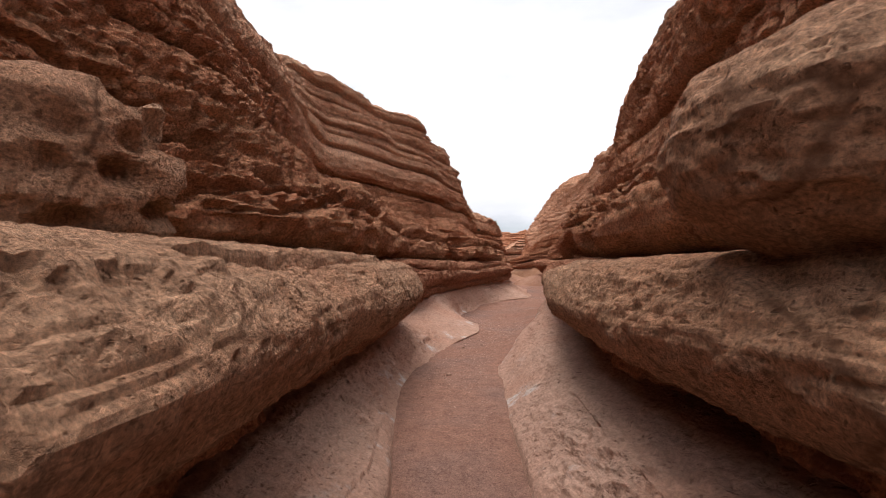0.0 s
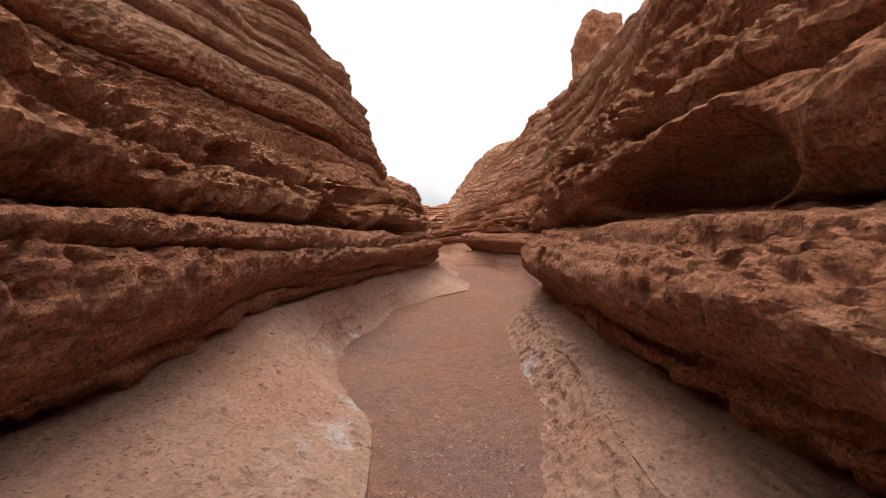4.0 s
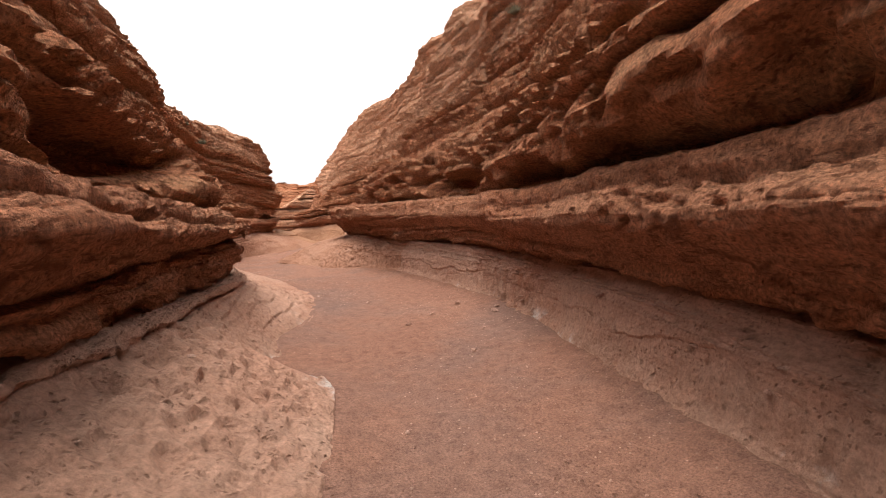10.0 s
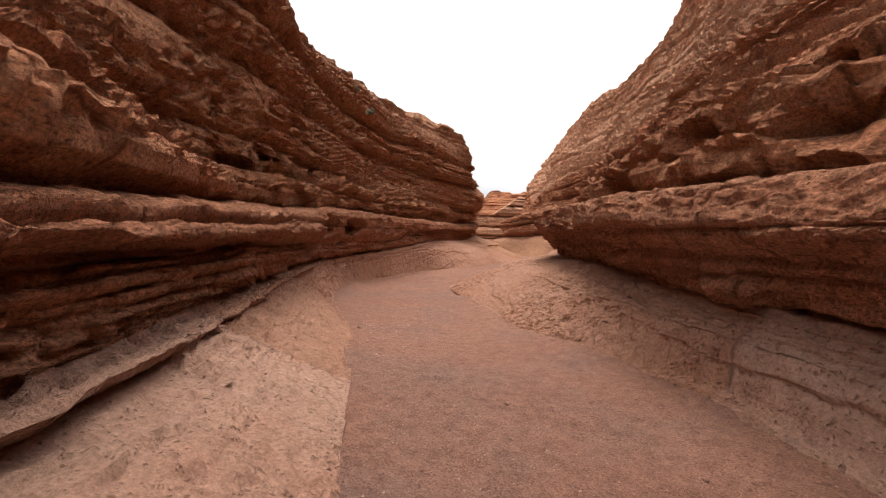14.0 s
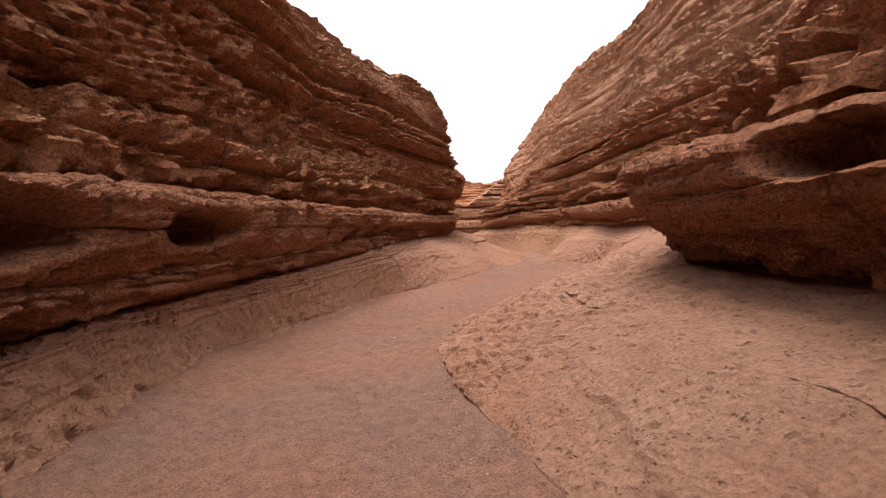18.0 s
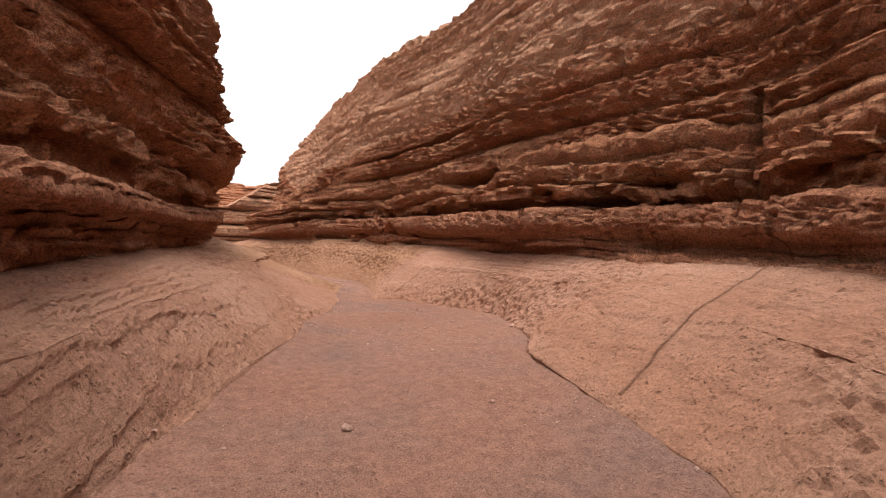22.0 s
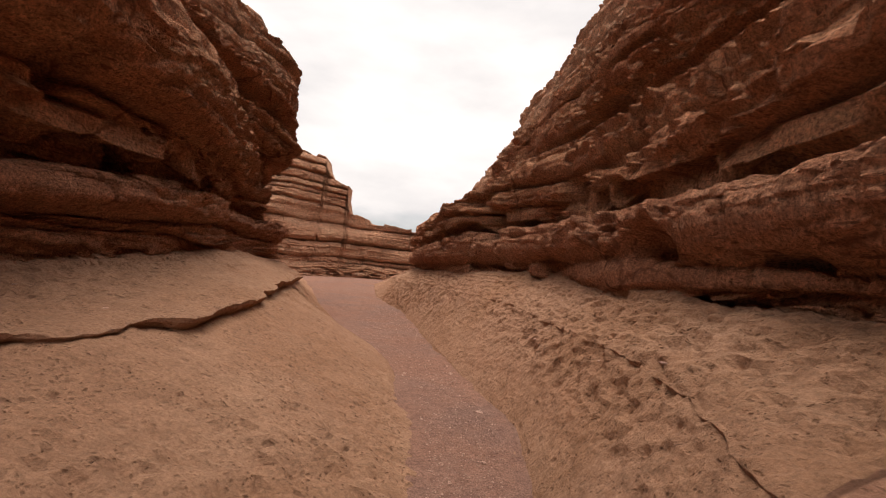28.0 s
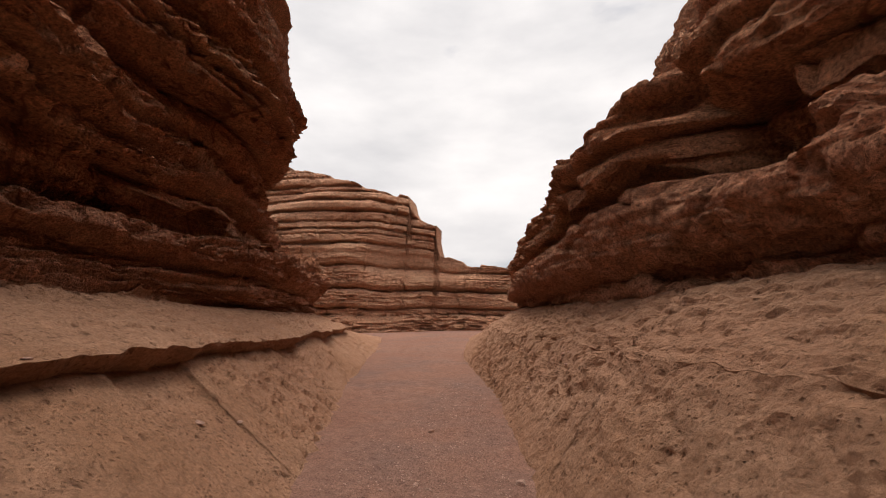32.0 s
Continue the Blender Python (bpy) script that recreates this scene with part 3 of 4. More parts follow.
# how far the ledge's face falls back below its lip
UNDER_L = [(-14, 0.45), (3, 0.5), (6, 0.5), (7.5, 0.4), (9, 0.3), (12, 0.35), (22, 0.4), (36, 0.4), (48, 0.45), (78, 0.4)]
UNDER_R = [(-14, 0.45), (3, 0.5), (5, 0.45), (11, 0.5), (19, 0.4), (24, 0.3), (30, 0.45), (36, 0.45), (40, 0.4), (53, 0.5)]
UNDER_R += [(78, 0.4)]


def bed_planes(seed):
    """Heights of the bedding planes: thin under the ledge, thick in the massive bed, thin above."""
    rng = np.random.default_rng(seed)
    z, out = .2, []
    while z < 20:
        out.append(z)
        z += rng.uniform(.05, .1) if z < .5 else rng.uniform(.8, .95) if z < 1.5 else rng.uniform(.25, .5) if z < 2.6 else rng.uniform(.6, 1.1) if z < 4.6 else rng.uniform(.22, .55)
    return np.array(out)


def hashed(i, j, seed):
    h = (np.asarray(i, np.int64) * 374761393 + np.asarray(j, np.int64) * 668265263 + seed * 2246822519) & 0xFFFFFFFF
    h = ((h ^ (h >> 13)) * 1274126177) & 0xFFFFFFFF
    return ((h ^ (h >> 16)) & 0xFFFF) / 65535.0


def cells(u, v, seed):
    """Distance to the nearest of scattered points, one a unit square."""
    iu, iv = np.floor(u).astype(np.int64), np.floor(v).astype(np.int64)
    best = np.full(np.shape(u), 9.0)
    for a in (-1, 0, 1):
        for b in (-1, 0, 1):
            du = iu + a + hashed(iu + a, iv + b, seed) - u
            dv = iv + b + hashed(iu + a, iv + b, seed + 1) - v
            best = np.minimum(best, du * du + dv * dv)
    return np.sqrt(best)


def ridged(x, y, z, octaves=4, seed=0):
    """Sharp-crested noise between about -0.5 and 0.5."""
    total, amp, norm = 0.0, 1.0, 0.0
    for o in range(octaves):
        total = total + amp * (.5 - 2 * np.abs(vnoise(x, y, z, seed + o) - .5))
        norm += amp
        amp, x, y, z = amp * .55, x * 2.1 + 3.7, y * 2.1, z * 2.1
    return total / norm


def laid(zz, x, y, z, seed, planes, joint):
    """Beds between sharp planes: rounded faces with a narrow recess at the foot, broken into blocks along y."""
    k = np.clip(np.searchsorted(planes, zz) - 1, 0, len(planes) - 2)
    lo, th = planes[k], planes[k + 1] - planes[k]
    u = np.clip((zz - lo) / th, 0, 1)
    lip = .5 + .32 * hashed(k, 2, seed)
    up = np.clip(u / (.5 * lip), 0, 1)
    over = np.clip((u - lip) / (1 - lip), 0, 1)
    bulge = (1 - (1 - up) ** 3) - .6 * over ** 1.5 - .35 * np.exp(-(u * th / .03) ** 2)
    length = (.5 + 1.9 * hashed(k, 3, seed)) * joint * np.clip(th / .3, .6, 2)
    run = (y + .3 * fbm(x * 1.1, y * 1.1, z * 1.8, 3, seed + 4) + 7 * hashed(k, 5, seed)) / length
    cell = np.floor(run)
    edge = np.minimum(run - cell, 1 - run + cell) * length
    step = (hashed(k, cell, seed + 2) - .5) + (hashed(k, 9, seed) - .5)
    crack = np.exp(-(edge / .025) ** 2) * (hashed(k, cell, seed + 8) > .5)
    return bulge, step, crack, th


def relief(x, y, z, seed, amp, rough, planes, joint=1.0):
    """How far the rock stands out: lipped beds, thin broken laminae, sharp-crested roughness and pits."""
    zz = z + .45 * fbm(x * .22, y * .22, z * .12, 3, seed) + .06 * fbm(x * 1.5, y * 1.5, z * 1.2, 4, seed + 3)
    bulge, step, crack, th = laid(zz, x, y, z, seed, planes, joint)
    size = np.clip(th / .28, .75, 1.7)
    thin = np.cumsum(np.random.default_rng(seed + 40).uniform(.035, .12, 400))
    b2, s2, c2, _ = laid(zz + .5, x, y, z, seed + 41, thin, joint * .55)
    weak = vnoise(x * .4, y * .4, z * .9, seed + 6)
    hard = np.clip(vnoise(x * .3, y * .3, z * 1.4, seed + 16) * 2.8 - .5, .2, 1) * np.clip(.5 + (y - 24) / 14, .5, 1.25)
    d = amp * rough * (size * (1.45 * bulge + .55 * step) * (.4 + weak) - .6 * crack + hard * (.6 * b2 + .7 * s2 - .4 * c2) - 1.15)
    d = d + amp * (.8 * fbm(x * .6, y * .6, z * .8, 3, seed + 7) + .45 * ridged(x * 2.1, y * 2.1, z * 4.2, 5, seed + 9) * (.4 + .6 * rough))
    w = .5 * fbm(x * 1.3, y * 1.3, z * 1.3, 3, seed)
    c1 = cells(y * 1.25 + x * .4 + w, z * 4.6 + w, seed + 10)
    c2 = cells(y * 5 + x * 1.6 + w, z * 8 + w, seed + 12)
    patch = np.clip(vnoise(x * .55, y * .55, z * .9, seed + 11) * 3.6 - 1.3, 0, 1)
    band = np.exp(-((zz - 2.2) / .45) ** 2)
    tall = np.clip(z * 2 - 3.2, 0, 1) * np.clip(6 - z, 0, 1)
    d = d - rough * tall * ((.03 + .36 * band) * np.maximum(patch, .6 * band) * np.clip((1 - c1 / .36) * 2.2, 0, 1) + .09 * patch * np.clip((1 - c2 / .4) * 2.0, 0, 1))
    return d


def rugged(x, y, z, s, seed):
    """Small sharp roughness of a near face: broken blocks, ridges, pits of two sizes."""
    w = .35 * fbm(x * 2.2, y * 2.2, z * 2.2, 3, seed + 60)
    p1 = np.clip((1 - cells(y * 4.6 + w, s * 7 + w, seed + 61) / .36) * 2, 0, 1)
    p2 = np.clip((1 - cells(y * 10 + w, s * 13 + w, seed + 63) / .42) * 1.8, 0, 1)
    where = np.clip(vnoise(x * .9, y * .9, z * 1.6, seed + 65) * 3.4 - 1.2, 0, 1)
    run = (y + 1.2 * w) / .55
    cell = np.floor(run + .5 * np.sin(np.floor(run) * 2.4))
    block = hashed(cell, np.floor(z * 1.6), seed + 66) - .5
    where = where * np.clip(y / 5 - .4, .35, 1)
    return .05 * block + .085 * ridged(x * 2.6, y * 2.6, z * 4.6, 5, seed + 67) + .05 * fbm(x * 9, y * 9, z * 14, 3, seed + 68) - where * .075 * p1 - .035 * p2 * (.3 + .7 * where)


ALL_BANDS = np.zeros(0)
CHIP_PLACES = []


def cliff_surface(side, ys, top=99):
    """The rock face of one side as a grid: (along y, up the profile)."""
    sg = -1.0 if side == "L" else 1.0
    fl, bk, ns, hi, st = (FLOOR_L, BACK_L, NOSE_L, HIGH_L, STEP_L) if side == "L" else (FLOOR_R, BACK_R, NOSE_R, HIGH_R, STEP_R)
    f = along(ys, fl, 1, .15)
    b, zb = along(ys, bk, 1), along(ys, bk, 2, .6)
    n, z0, z1 = along(ys, ns, 1, .15), along(ys, ns, 2, .5), along(ys, ns, 3, .5)
    x1, h1, x2, h2, x3, h3 = (along(ys, hi, k, .35) for k in range(1, 7))
    blocks = .5 * fbm(ys * .8, ys * 0, ys * 0 + sg, 3, 33) + .3 * (hashed(np.floor(ys / .8 + fbm(ys, ys * 0, ys * 0, 2, 35)), 3, 34) - .5)
    x3, h3 = x3 - sg * .4 * blocks, h3 + .5 * blocks
    q, hs = along(ys, st, 1, 1), along(ys, st, 2, 1)
    hs = hs * np.clip(vnoise(ys * 1.1, ys * 0, ys * 0 + sg, 36) * 5 - 2.3, np.maximum(np.clip((ys - 47) / 4, 0, .8), np.clip(1 - np.abs(ys - 24) / 8, 0, .5)) * (side == "L"), 1.2)
    w = along(ys, UNDER_L if side == "L" else UNDER_R, 1, 1)
    sb = along(ys, BACKSET_L if side == "L" else BACKSET_R, 1, .15)
    f = np.minimum(f * sg, b * sg - .35) * sg
    one = np.ones_like(ys)
    lean = np.clip(sg * (x1 - n) - sb - .25, 0, .35)
    lift = along(ys, LIFT_L if side == "L" else LIFT_R) - .02 + along(ys, LEVEL)
    mid = (b - f)
    q = q + .12 * fbm(ys * .5, ys * 0, ys * 0 + sg, 3, 5) + .07 * fbm(ys * 2.7, ys * 0, ys * 0 + sg, 4, 6)
    zq = .12 + lift + (zb - lift - .12) * q ** .65
    lines = [(f - sg * .25, -.35 * one, .01, 3), (f, -.03 + lift, .02, 8), (f + sg * .1, lift + .015 + .10 * np.clip(vnoise(ys * .35, ys * 0, ys * 0 + 3 * sg, 31) * 2 - .6, 0, 1.2), .035, 26), (f + q * mid + sg * 1.1 * hs, zq - hs * .65, .04, 8), (f + q * mid, zq + hs * .35, .04, 26), (b, zb, .05, 8),
             (b + sg * .22, zb + .05, .06, 12), (np.where(sg * (b - n) > .3 * w, b * .65 + n * .35, n + sg * .3 * w) + sg * .12, (zb + z0) * .5 + .05, .07, 20), (n + sg * (.1 + .45 * w), z0 + .02, .052, 20), (n + sg * .02, z0 * .55 + z1 * .45 + .08 * fbm(ys * 1.6, ys * 0, ys * 0, 3, 77), .055, 20), (n + sg * .6 * sb, z1 - .10 - .12 * sb, .065, 8), (n + sg * (sb + .05), z1 - .01, .06, 12),
             (n + sg * (sb + .35), z1 + .02, .055, 12), (np.where(sg * (x1 - n) > sb + .4, x1, n + sg * (sb + .4)) + sg * .12, z1 + .09, .08, 6), (x1 - sg * lean, z1 * .65 + h1 * .35, .13, 20), (x1, h1 - .1, .13, 10), (x1 + sg * .2, h1, .10, 8),
             (x1 * .45 + x2 * .55, h1 + .16, .13, 30), (x2 - sg * .04, h1 * .4 + h2 * .6, .15, 30), (x2 + sg * .15, h2 - .05, .15, 56), (x2 * .5 + x3 * .5, h2 * .5 + h3 * .5, .17, 60),
             (x3, h3, .2, 12), (x3 + sg * 3, h3 + (.5 if side == "L" else 1.4), .2, 8), (x3 + sg * 14, h3 + 1.8, .6, 8), (x3 + sg * 60, h3 + 2.8, .8, 1)]
    xs, zs, am, band = [], [], [], []
    for k in range(len(lines) - 1):
        p = [lines[max(0, min(len(lines) - 1, k + o))] for o in (-1, 0, 1, 2)]
        cnt = lines[k][3] if k < len(lines) - 2 else lines[k][3] + 1
        for j in range(cnt):
            u = j / lines[k][3]
            w = (-.5 * u ** 3 + u * u - .5 * u, 1.5 * u ** 3 - 2.5 * u * u + 1, -1.5 * u ** 3 + 2 * u * u + .5 * u, .5 * u ** 3 - .5 * u * u)
            if k >= 20 or k in (2, 3, 4, 10, 11):
                w = (0, 1 - u, u, 0)
            xs.append(sum(wi * r[0] for wi, r in zip(w, p)))
            zs.append(sum(wi * r[1] for wi, r in zip(w, p)))
            am.append(p[1][2] * (1 - u) + p[2][2] * u)
            band.append(k)
    global ALL_BANDS
    ALL_BANDS = np.array(band)
    c = int((ALL_BANDS <= top).sum()) + 1
    x, z, a, band = np.stack(xs, 1)[:, :c], np.stack(zs, 1)[:, :c], np.array(am)[None, :c], ALL_BANDS
    y = np.repeat(ys[:, None], x.shape[1], 1)
    pts = np.stack([x, y, z], -1)
    du, dv = np.gradient(pts, axis=0), np.gradient(pts, axis=1)
    nrm = np.cross(du, dv) * (1 if side == "L" else -1)
    nrm /= np.linalg.norm(nrm, axis=-1, keepdims=True) + 1e-9
    seed = 10 if side == "L" else 50
    rough = np.clip((a - .045) / .02, 0, 1)
    a = a * (1 + .5 * np.clip((y - 43) / 4, 0, 1) * (z > 1.9) * (side == "L"))
    d = relief(x, y, z, seed, a, rough, bed_planes(seed), 1.6)
    arc = np.concatenate([[0], np.cumsum(np.linalg.norm(np.diff(pts, axis=1), axis=-1).mean(0))])[None, :] + 0 * x
    near = np.clip((c - 1 - np.arange(c)) / 8, 0, 1)[None, :] if top < 99 else np.clip((6.5 - z) / 2, .5, .9)
    d += rough * rugged(x, y, z, arc, seed) * near
    # flaking laminae, pits and long cracks of the smooth bench
    smooth = (1 - rough) * np.clip(z * 8, 0, 1)
    across = (x - f[:, None]) / (b - f)[:, None]
    h = 4.5 * np.clip(across, 0, 1.3) + .7 * fbm(x * 2.4, y * 1.5, z, 4, seed + 29) + 2.4 * fbm(x * .6, y * .35, z * .6, 6, seed + 20)
    saw = 1 - (h - np.floor(h))
    lam = np.where(saw > .97, (1 - saw) / .03, saw) * np.clip(vnoise(x * .4, y * .3, np.floor(h), seed + 28) * 4 - 1.9, 0, 1)
    zone = np.clip(vnoise(x * .45, y * .45, z, seed + 22) * 3.2 - 1.3, 0, 1)
    if side == "R":
        zone = np.maximum(zone, np.clip((y - 45) / 3, 0, .75) * np.clip(across * 3 - .4, 0, 1) * np.clip(vnoise(x * .9, y * .9, z, seed + 73) * 3 - .6, 0, 1))
    pa = np.clip(1 - cells(x * 6.5 + .9 * fbm(x * 2, y * 2, z, 3, seed), y * 4.5 + .6 * fbm(x * 3, y * 3, z, 3, seed + 1), seed + 21) / .34, 0, 1) ** .4
    pb = np.clip(1 - cells(x * 13, y * 9, seed + 25) / .4, 0, 1) ** .7
    crease = np.clip(1 - np.abs(fbm(x * .55, y * .3, z * .8, 4, seed + 26)) / .012, 0, 1) * (vnoise(x * .3, y * .3, z, seed + 27) > .5)
    h3_ = 13 * np.clip(across, 0, 1.3) + 1.6 * fbm(x * 2.4, y * 1.3, z, 5, seed + 70) + 3.0 * fbm(x * .5, y * .25, z * .5, 4, seed + 71)
    cut = 1 - (h3_ - np.floor(h3_))
    flake = np.where(cut > .9, (1 - cut) / .1, cut) * np.clip(vnoise(x * .8, y * .5, np.floor(h3_) * 1.7, seed + 72) * 5 - 2.4 + np.clip((y - 20) / 8, 0, .5), 0, 1) * np.clip(across * 2 - .5, .15, 1)
    d += smooth * (np.clip(1 - (y - 44) / 6, .35, 1) * .018 * lam + np.clip((y - 8) / 10, .4, 1.2) * .02 * flake - zone * (.05 * pa + .035 * pb) - .012 * pb * (1 - zone) - .010 * crease + .016 * ridged(x * 2.2, y * 1.4, z * 3, 5, seed + 23) + .015 * fbm(x * 9, y * 7, z * 9, 3, seed + 24))
    foot = (band[:c] >= 6) & (band[:c] < 8)
    tz = (z + .10 * fbm(x * .8, y * .5, z, 3, seed + 80)) / .075
    sheet = np.floor(tz)
    face = np.clip((tz - sheet) * 3, 0, 1) - np.clip((tz - sheet - .8) * 5, 0, 1)
    chip = hashed(sheet, np.floor(y / .45 + .5 * fbm(x * 3, y * 3, z * 3, 2, seed + 81) + 3 * hashed(sheet, 1, seed)), seed + 82)
    d += foot[None, :] * .085 * (face * (.25 + chip) - .5)
    cave = np.zeros_like(d)
    wob = .1 * fbm(x * 1.6, y * 1.6, z * 2, 3, seed + 13)
    for hy, hz, ry, rz, dep in (HOLES_L if side == "L" else HOLES_R):
        e = ((y + wob - hy) / ry) ** 2 + ((z + wob * .5 - hz) / rz) ** 2
        cave += dep * np.exp(-e ** 3) * np.clip((z - .5) * 8, 0, 1)
    for jy, lo, up, wd, *slant in (JOINTS_L if side == "L" else JOINTS_R):
        run = y - jy - (slant or [.06])[0] * (z - lo) + .3 * fbm(z * 1.2, z * 0 + jy, x * .8, 3, seed + 14)
        cave += 1.1 * wd * np.exp(-(run / (wd * .6)) ** 2) * (z > lo) * (z < up) * np.clip(a / .06, .5, 2.5)
    pts = pts + nrm * d[..., None]
    pts[..., 0] += sg * np.minimum(cave, 1.1)
    return pts, band


def part(name, me, parent, label=""):
    ob = new(name, me)
    ob.parent = parent
    if label:
        ob["label"] = label
    return ob


def build_side(side):
    flip = side == "R"
    near = np.concatenate([np.arange(-14, -1, .3), np.arange(-1, 28, .03), np.arange(28, 61, .036), np.arange(61, 78, .15)])
    tall = np.concatenate([np.arange(-14, -1, .3), np.arange(-1, 27.5, .042), np.arange(27.5, 53.4, .065), np.arange(53.4, 55.4, .04), np.arange(55.4, 66, .065), np.arange(66, 78, .2)])
    low, band = cliff_surface(side, near, 12)
    high, _ = cliff_surface(side, tall)
    rng = np.random.default_rng(7 if flip else 6)
    rows, cols = np.where((near > 6) & (near < 57))[0], np.where((band == 2) | (band == 4))[0]
    picks = low[rng.choice(rows, 600), rng.choice(cols, 600)]
    where = vnoise(picks[:, 0] * .8, picks[:, 1] * .5, picks[:, 2], 44) > rng.uniform(.45, .75, 600)
    CHIP_PLACES.extend(picks[where][:60].tolist())
    cuts = [-14, 7.5, 17, 26.4, 38, 46.4, 54, 78]
    for i in range(len(cuts) - 1):
        def span(pts, ys, k0, k1):
            a, e = np.searchsorted(ys, cuts[i]), np.searchsorted(ys, cuts[i + 1])
            if k0 > 0:
                a = max(a - 1, 0)
            c = np.where((ALL_BANDS >= k0) & (ALL_BANDS < k1))[0]
            return pts[a:e + 1, max(c[0] - (3 if k0 == 13 else 0), 0):min(c[-1] + 2, pts.shape[1])]
        tan = cuts[i] < 7
        bench = tagged(new("rock_bench"), "pale smooth water-worn sandstone bench beside the sand path", "rock bench", "benches along the path")
        for piece, k0, k1 in (("foot", 0, 2), ("lower_slab", 2, 4), ("upper_slab", 4, 6)):
            part(piece, grid_mesh(piece, span(low, near, k0, k1), MAT_BENCH if cuts[i] < 24 else MAT_BENCH_RED if cuts[i] < 46 else MAT_BENCH_TAN, flip), bench)
        ledge = tagged(new("rock_ledge"), ("thick tan" if tan else "thick red-brown") + " sandstone ledge with a pitted face above a dark undercut", "rock ledge", "ledges along the canyon")
        for piece, k0, k1 in (("undercut", 6, 8), ("face", 8, 10), ("lip", 10, 13)):
            part(piece, grid_mesh(piece, span(low, near, k0, k1), MAT_LEDGE if tan and piece != "undercut" else MAT_LEDGE_RED, flip), ledge)
        cliff = tagged(new("cliff"), "tall red layered sandstone cliff with hollows and overhangs", "cliff", "cliffs along the canyon")
        part("holed_band", grid_mesh("holed_band", span(high, tall, 13, 17), MAT_CLIFF, flip), cliff)
        part("massive_bed", grid_mesh("massive_bed", span(high, tall, 17, 19), MAT_CLIFF, flip), cliff)
        part("bedded_slope", grid_mesh("bedded_slope", span(high, tall, 19, 22), MAT_SLOPE, flip), cliff)
        part("cliff_top", grid_mesh("cliff_top", span(high, tall, 22, 24), MAT_SLOPE, flip), cliff)


def ground_height(x, y):
    prints = np.clip(1 - cells(x * 3.4, y * 2.7, 93) / .36, 0, 1) * vnoise(x * .8, y * .8, x * 0, 94)
    bank = along(y, LIFT_R) * np.clip(1 - (along(y, FLOOR_R) - x) / .7, 0, 1) ** 2 + along(y, LIFT_L) * np.clip(1 - (x - along(y, FLOOR_L)) / .7, 0, 1) ** 2
    return along(y, LEVEL) + bank + .10 * fbm(x * .45, y * .45, x * 0, 3, 90) + .035 * fbm(x * 2.6, y * 2.6, x * 0, 4, 91) + .012 * fbm(x * 9, y * 9, x * 0, 2, 95) - .03 * prints


def build_ground():
    gx = np.concatenate([[-600, -300, -150, -80, -40, -20], np.arange(-12, -2.2, .4), np.arange(-2.2, 12, .08), np.arange(12, 20, .5), [24, 40, 80, 150, 300, 600]])
    gy = np.concatenate([[-600, -300, -100, -40, -20], np.arange(-10, -1, .3), np.arange(-1, 66, .08), np.arange(66, 74, .4), [78, 90, 120, 200, 400, 700]])
    y, x = np.meshgrid(gy, gx, indexing="ij")
    near = ((x > -11.9) & (x < 19.8) & (y > -10) & (y < 73.8))
    z = ground_height(x, y) * near
    ground = new("ground", grid_mesh("ground", np.stack([x, y, z], -1), MAT_SAND, True, True))
    tagged(ground, "trodden red sand and fine gravel of the canyon floor", "ground", kind="structure")


def build_far_cliff():
    """The wall that closes the view where the canyon turns away."""
    crest = [(-60, 20), (-20, 15.5), (-12, 13), (-6.1, 11.1), (-2.9, 10), (0.7, 9.4), (0.9, 8.1), (2.4, 7.4), (2.6, 5.9), (2.8, 5.1), (7.4, 4.3), (9, 4.6), (13, 7.2), (30, 9)]
    xs = np.arange(-30, 24, .12)
    top = np.interp(xs, [c[0] for c in crest], [c[1] for c in crest]) + .2 * fbm(xs * .9, xs * 0, xs * 0, 4, 12) + .35 * (hashed(np.floor(xs / 1.1 + .4 * fbm(xs, xs * 0, xs * 0, 2, 14)), 2, 13) - .5)
    back = np.interp(xs, [-60, -1, 4, 30], [0, 0, 5, 5])[:, None]
    v = np.linspace(0, 1, 130)[None, :]
    x = np.repeat(xs[:, None], 130, 1)
    z = -.3 + (top[:, None] + .3) * np.clip(v / .92, 0, 1)
    y = 77 + .10 * x + .28 * z + back + np.clip(v - .92, 0, 1) * np.where(x > 5, 300, 30) + 2.2 * fbm(x * .2, z * .15, x * 0, 3, 8)
    d = relief(y * .2, x, z * .8 + 2.0, 77, .32, 1.0, bed_planes(77) * 1.2, .8)
    pts = np.stack([x + .3 * d, y - d, z], -1)
    far = new("far_cliff", grid_mesh("far_cliff", pts, MAT_SLOPE, False))
    tagged(far, "distant pale layered sandstone cliff with a stepped crest", "cliff")


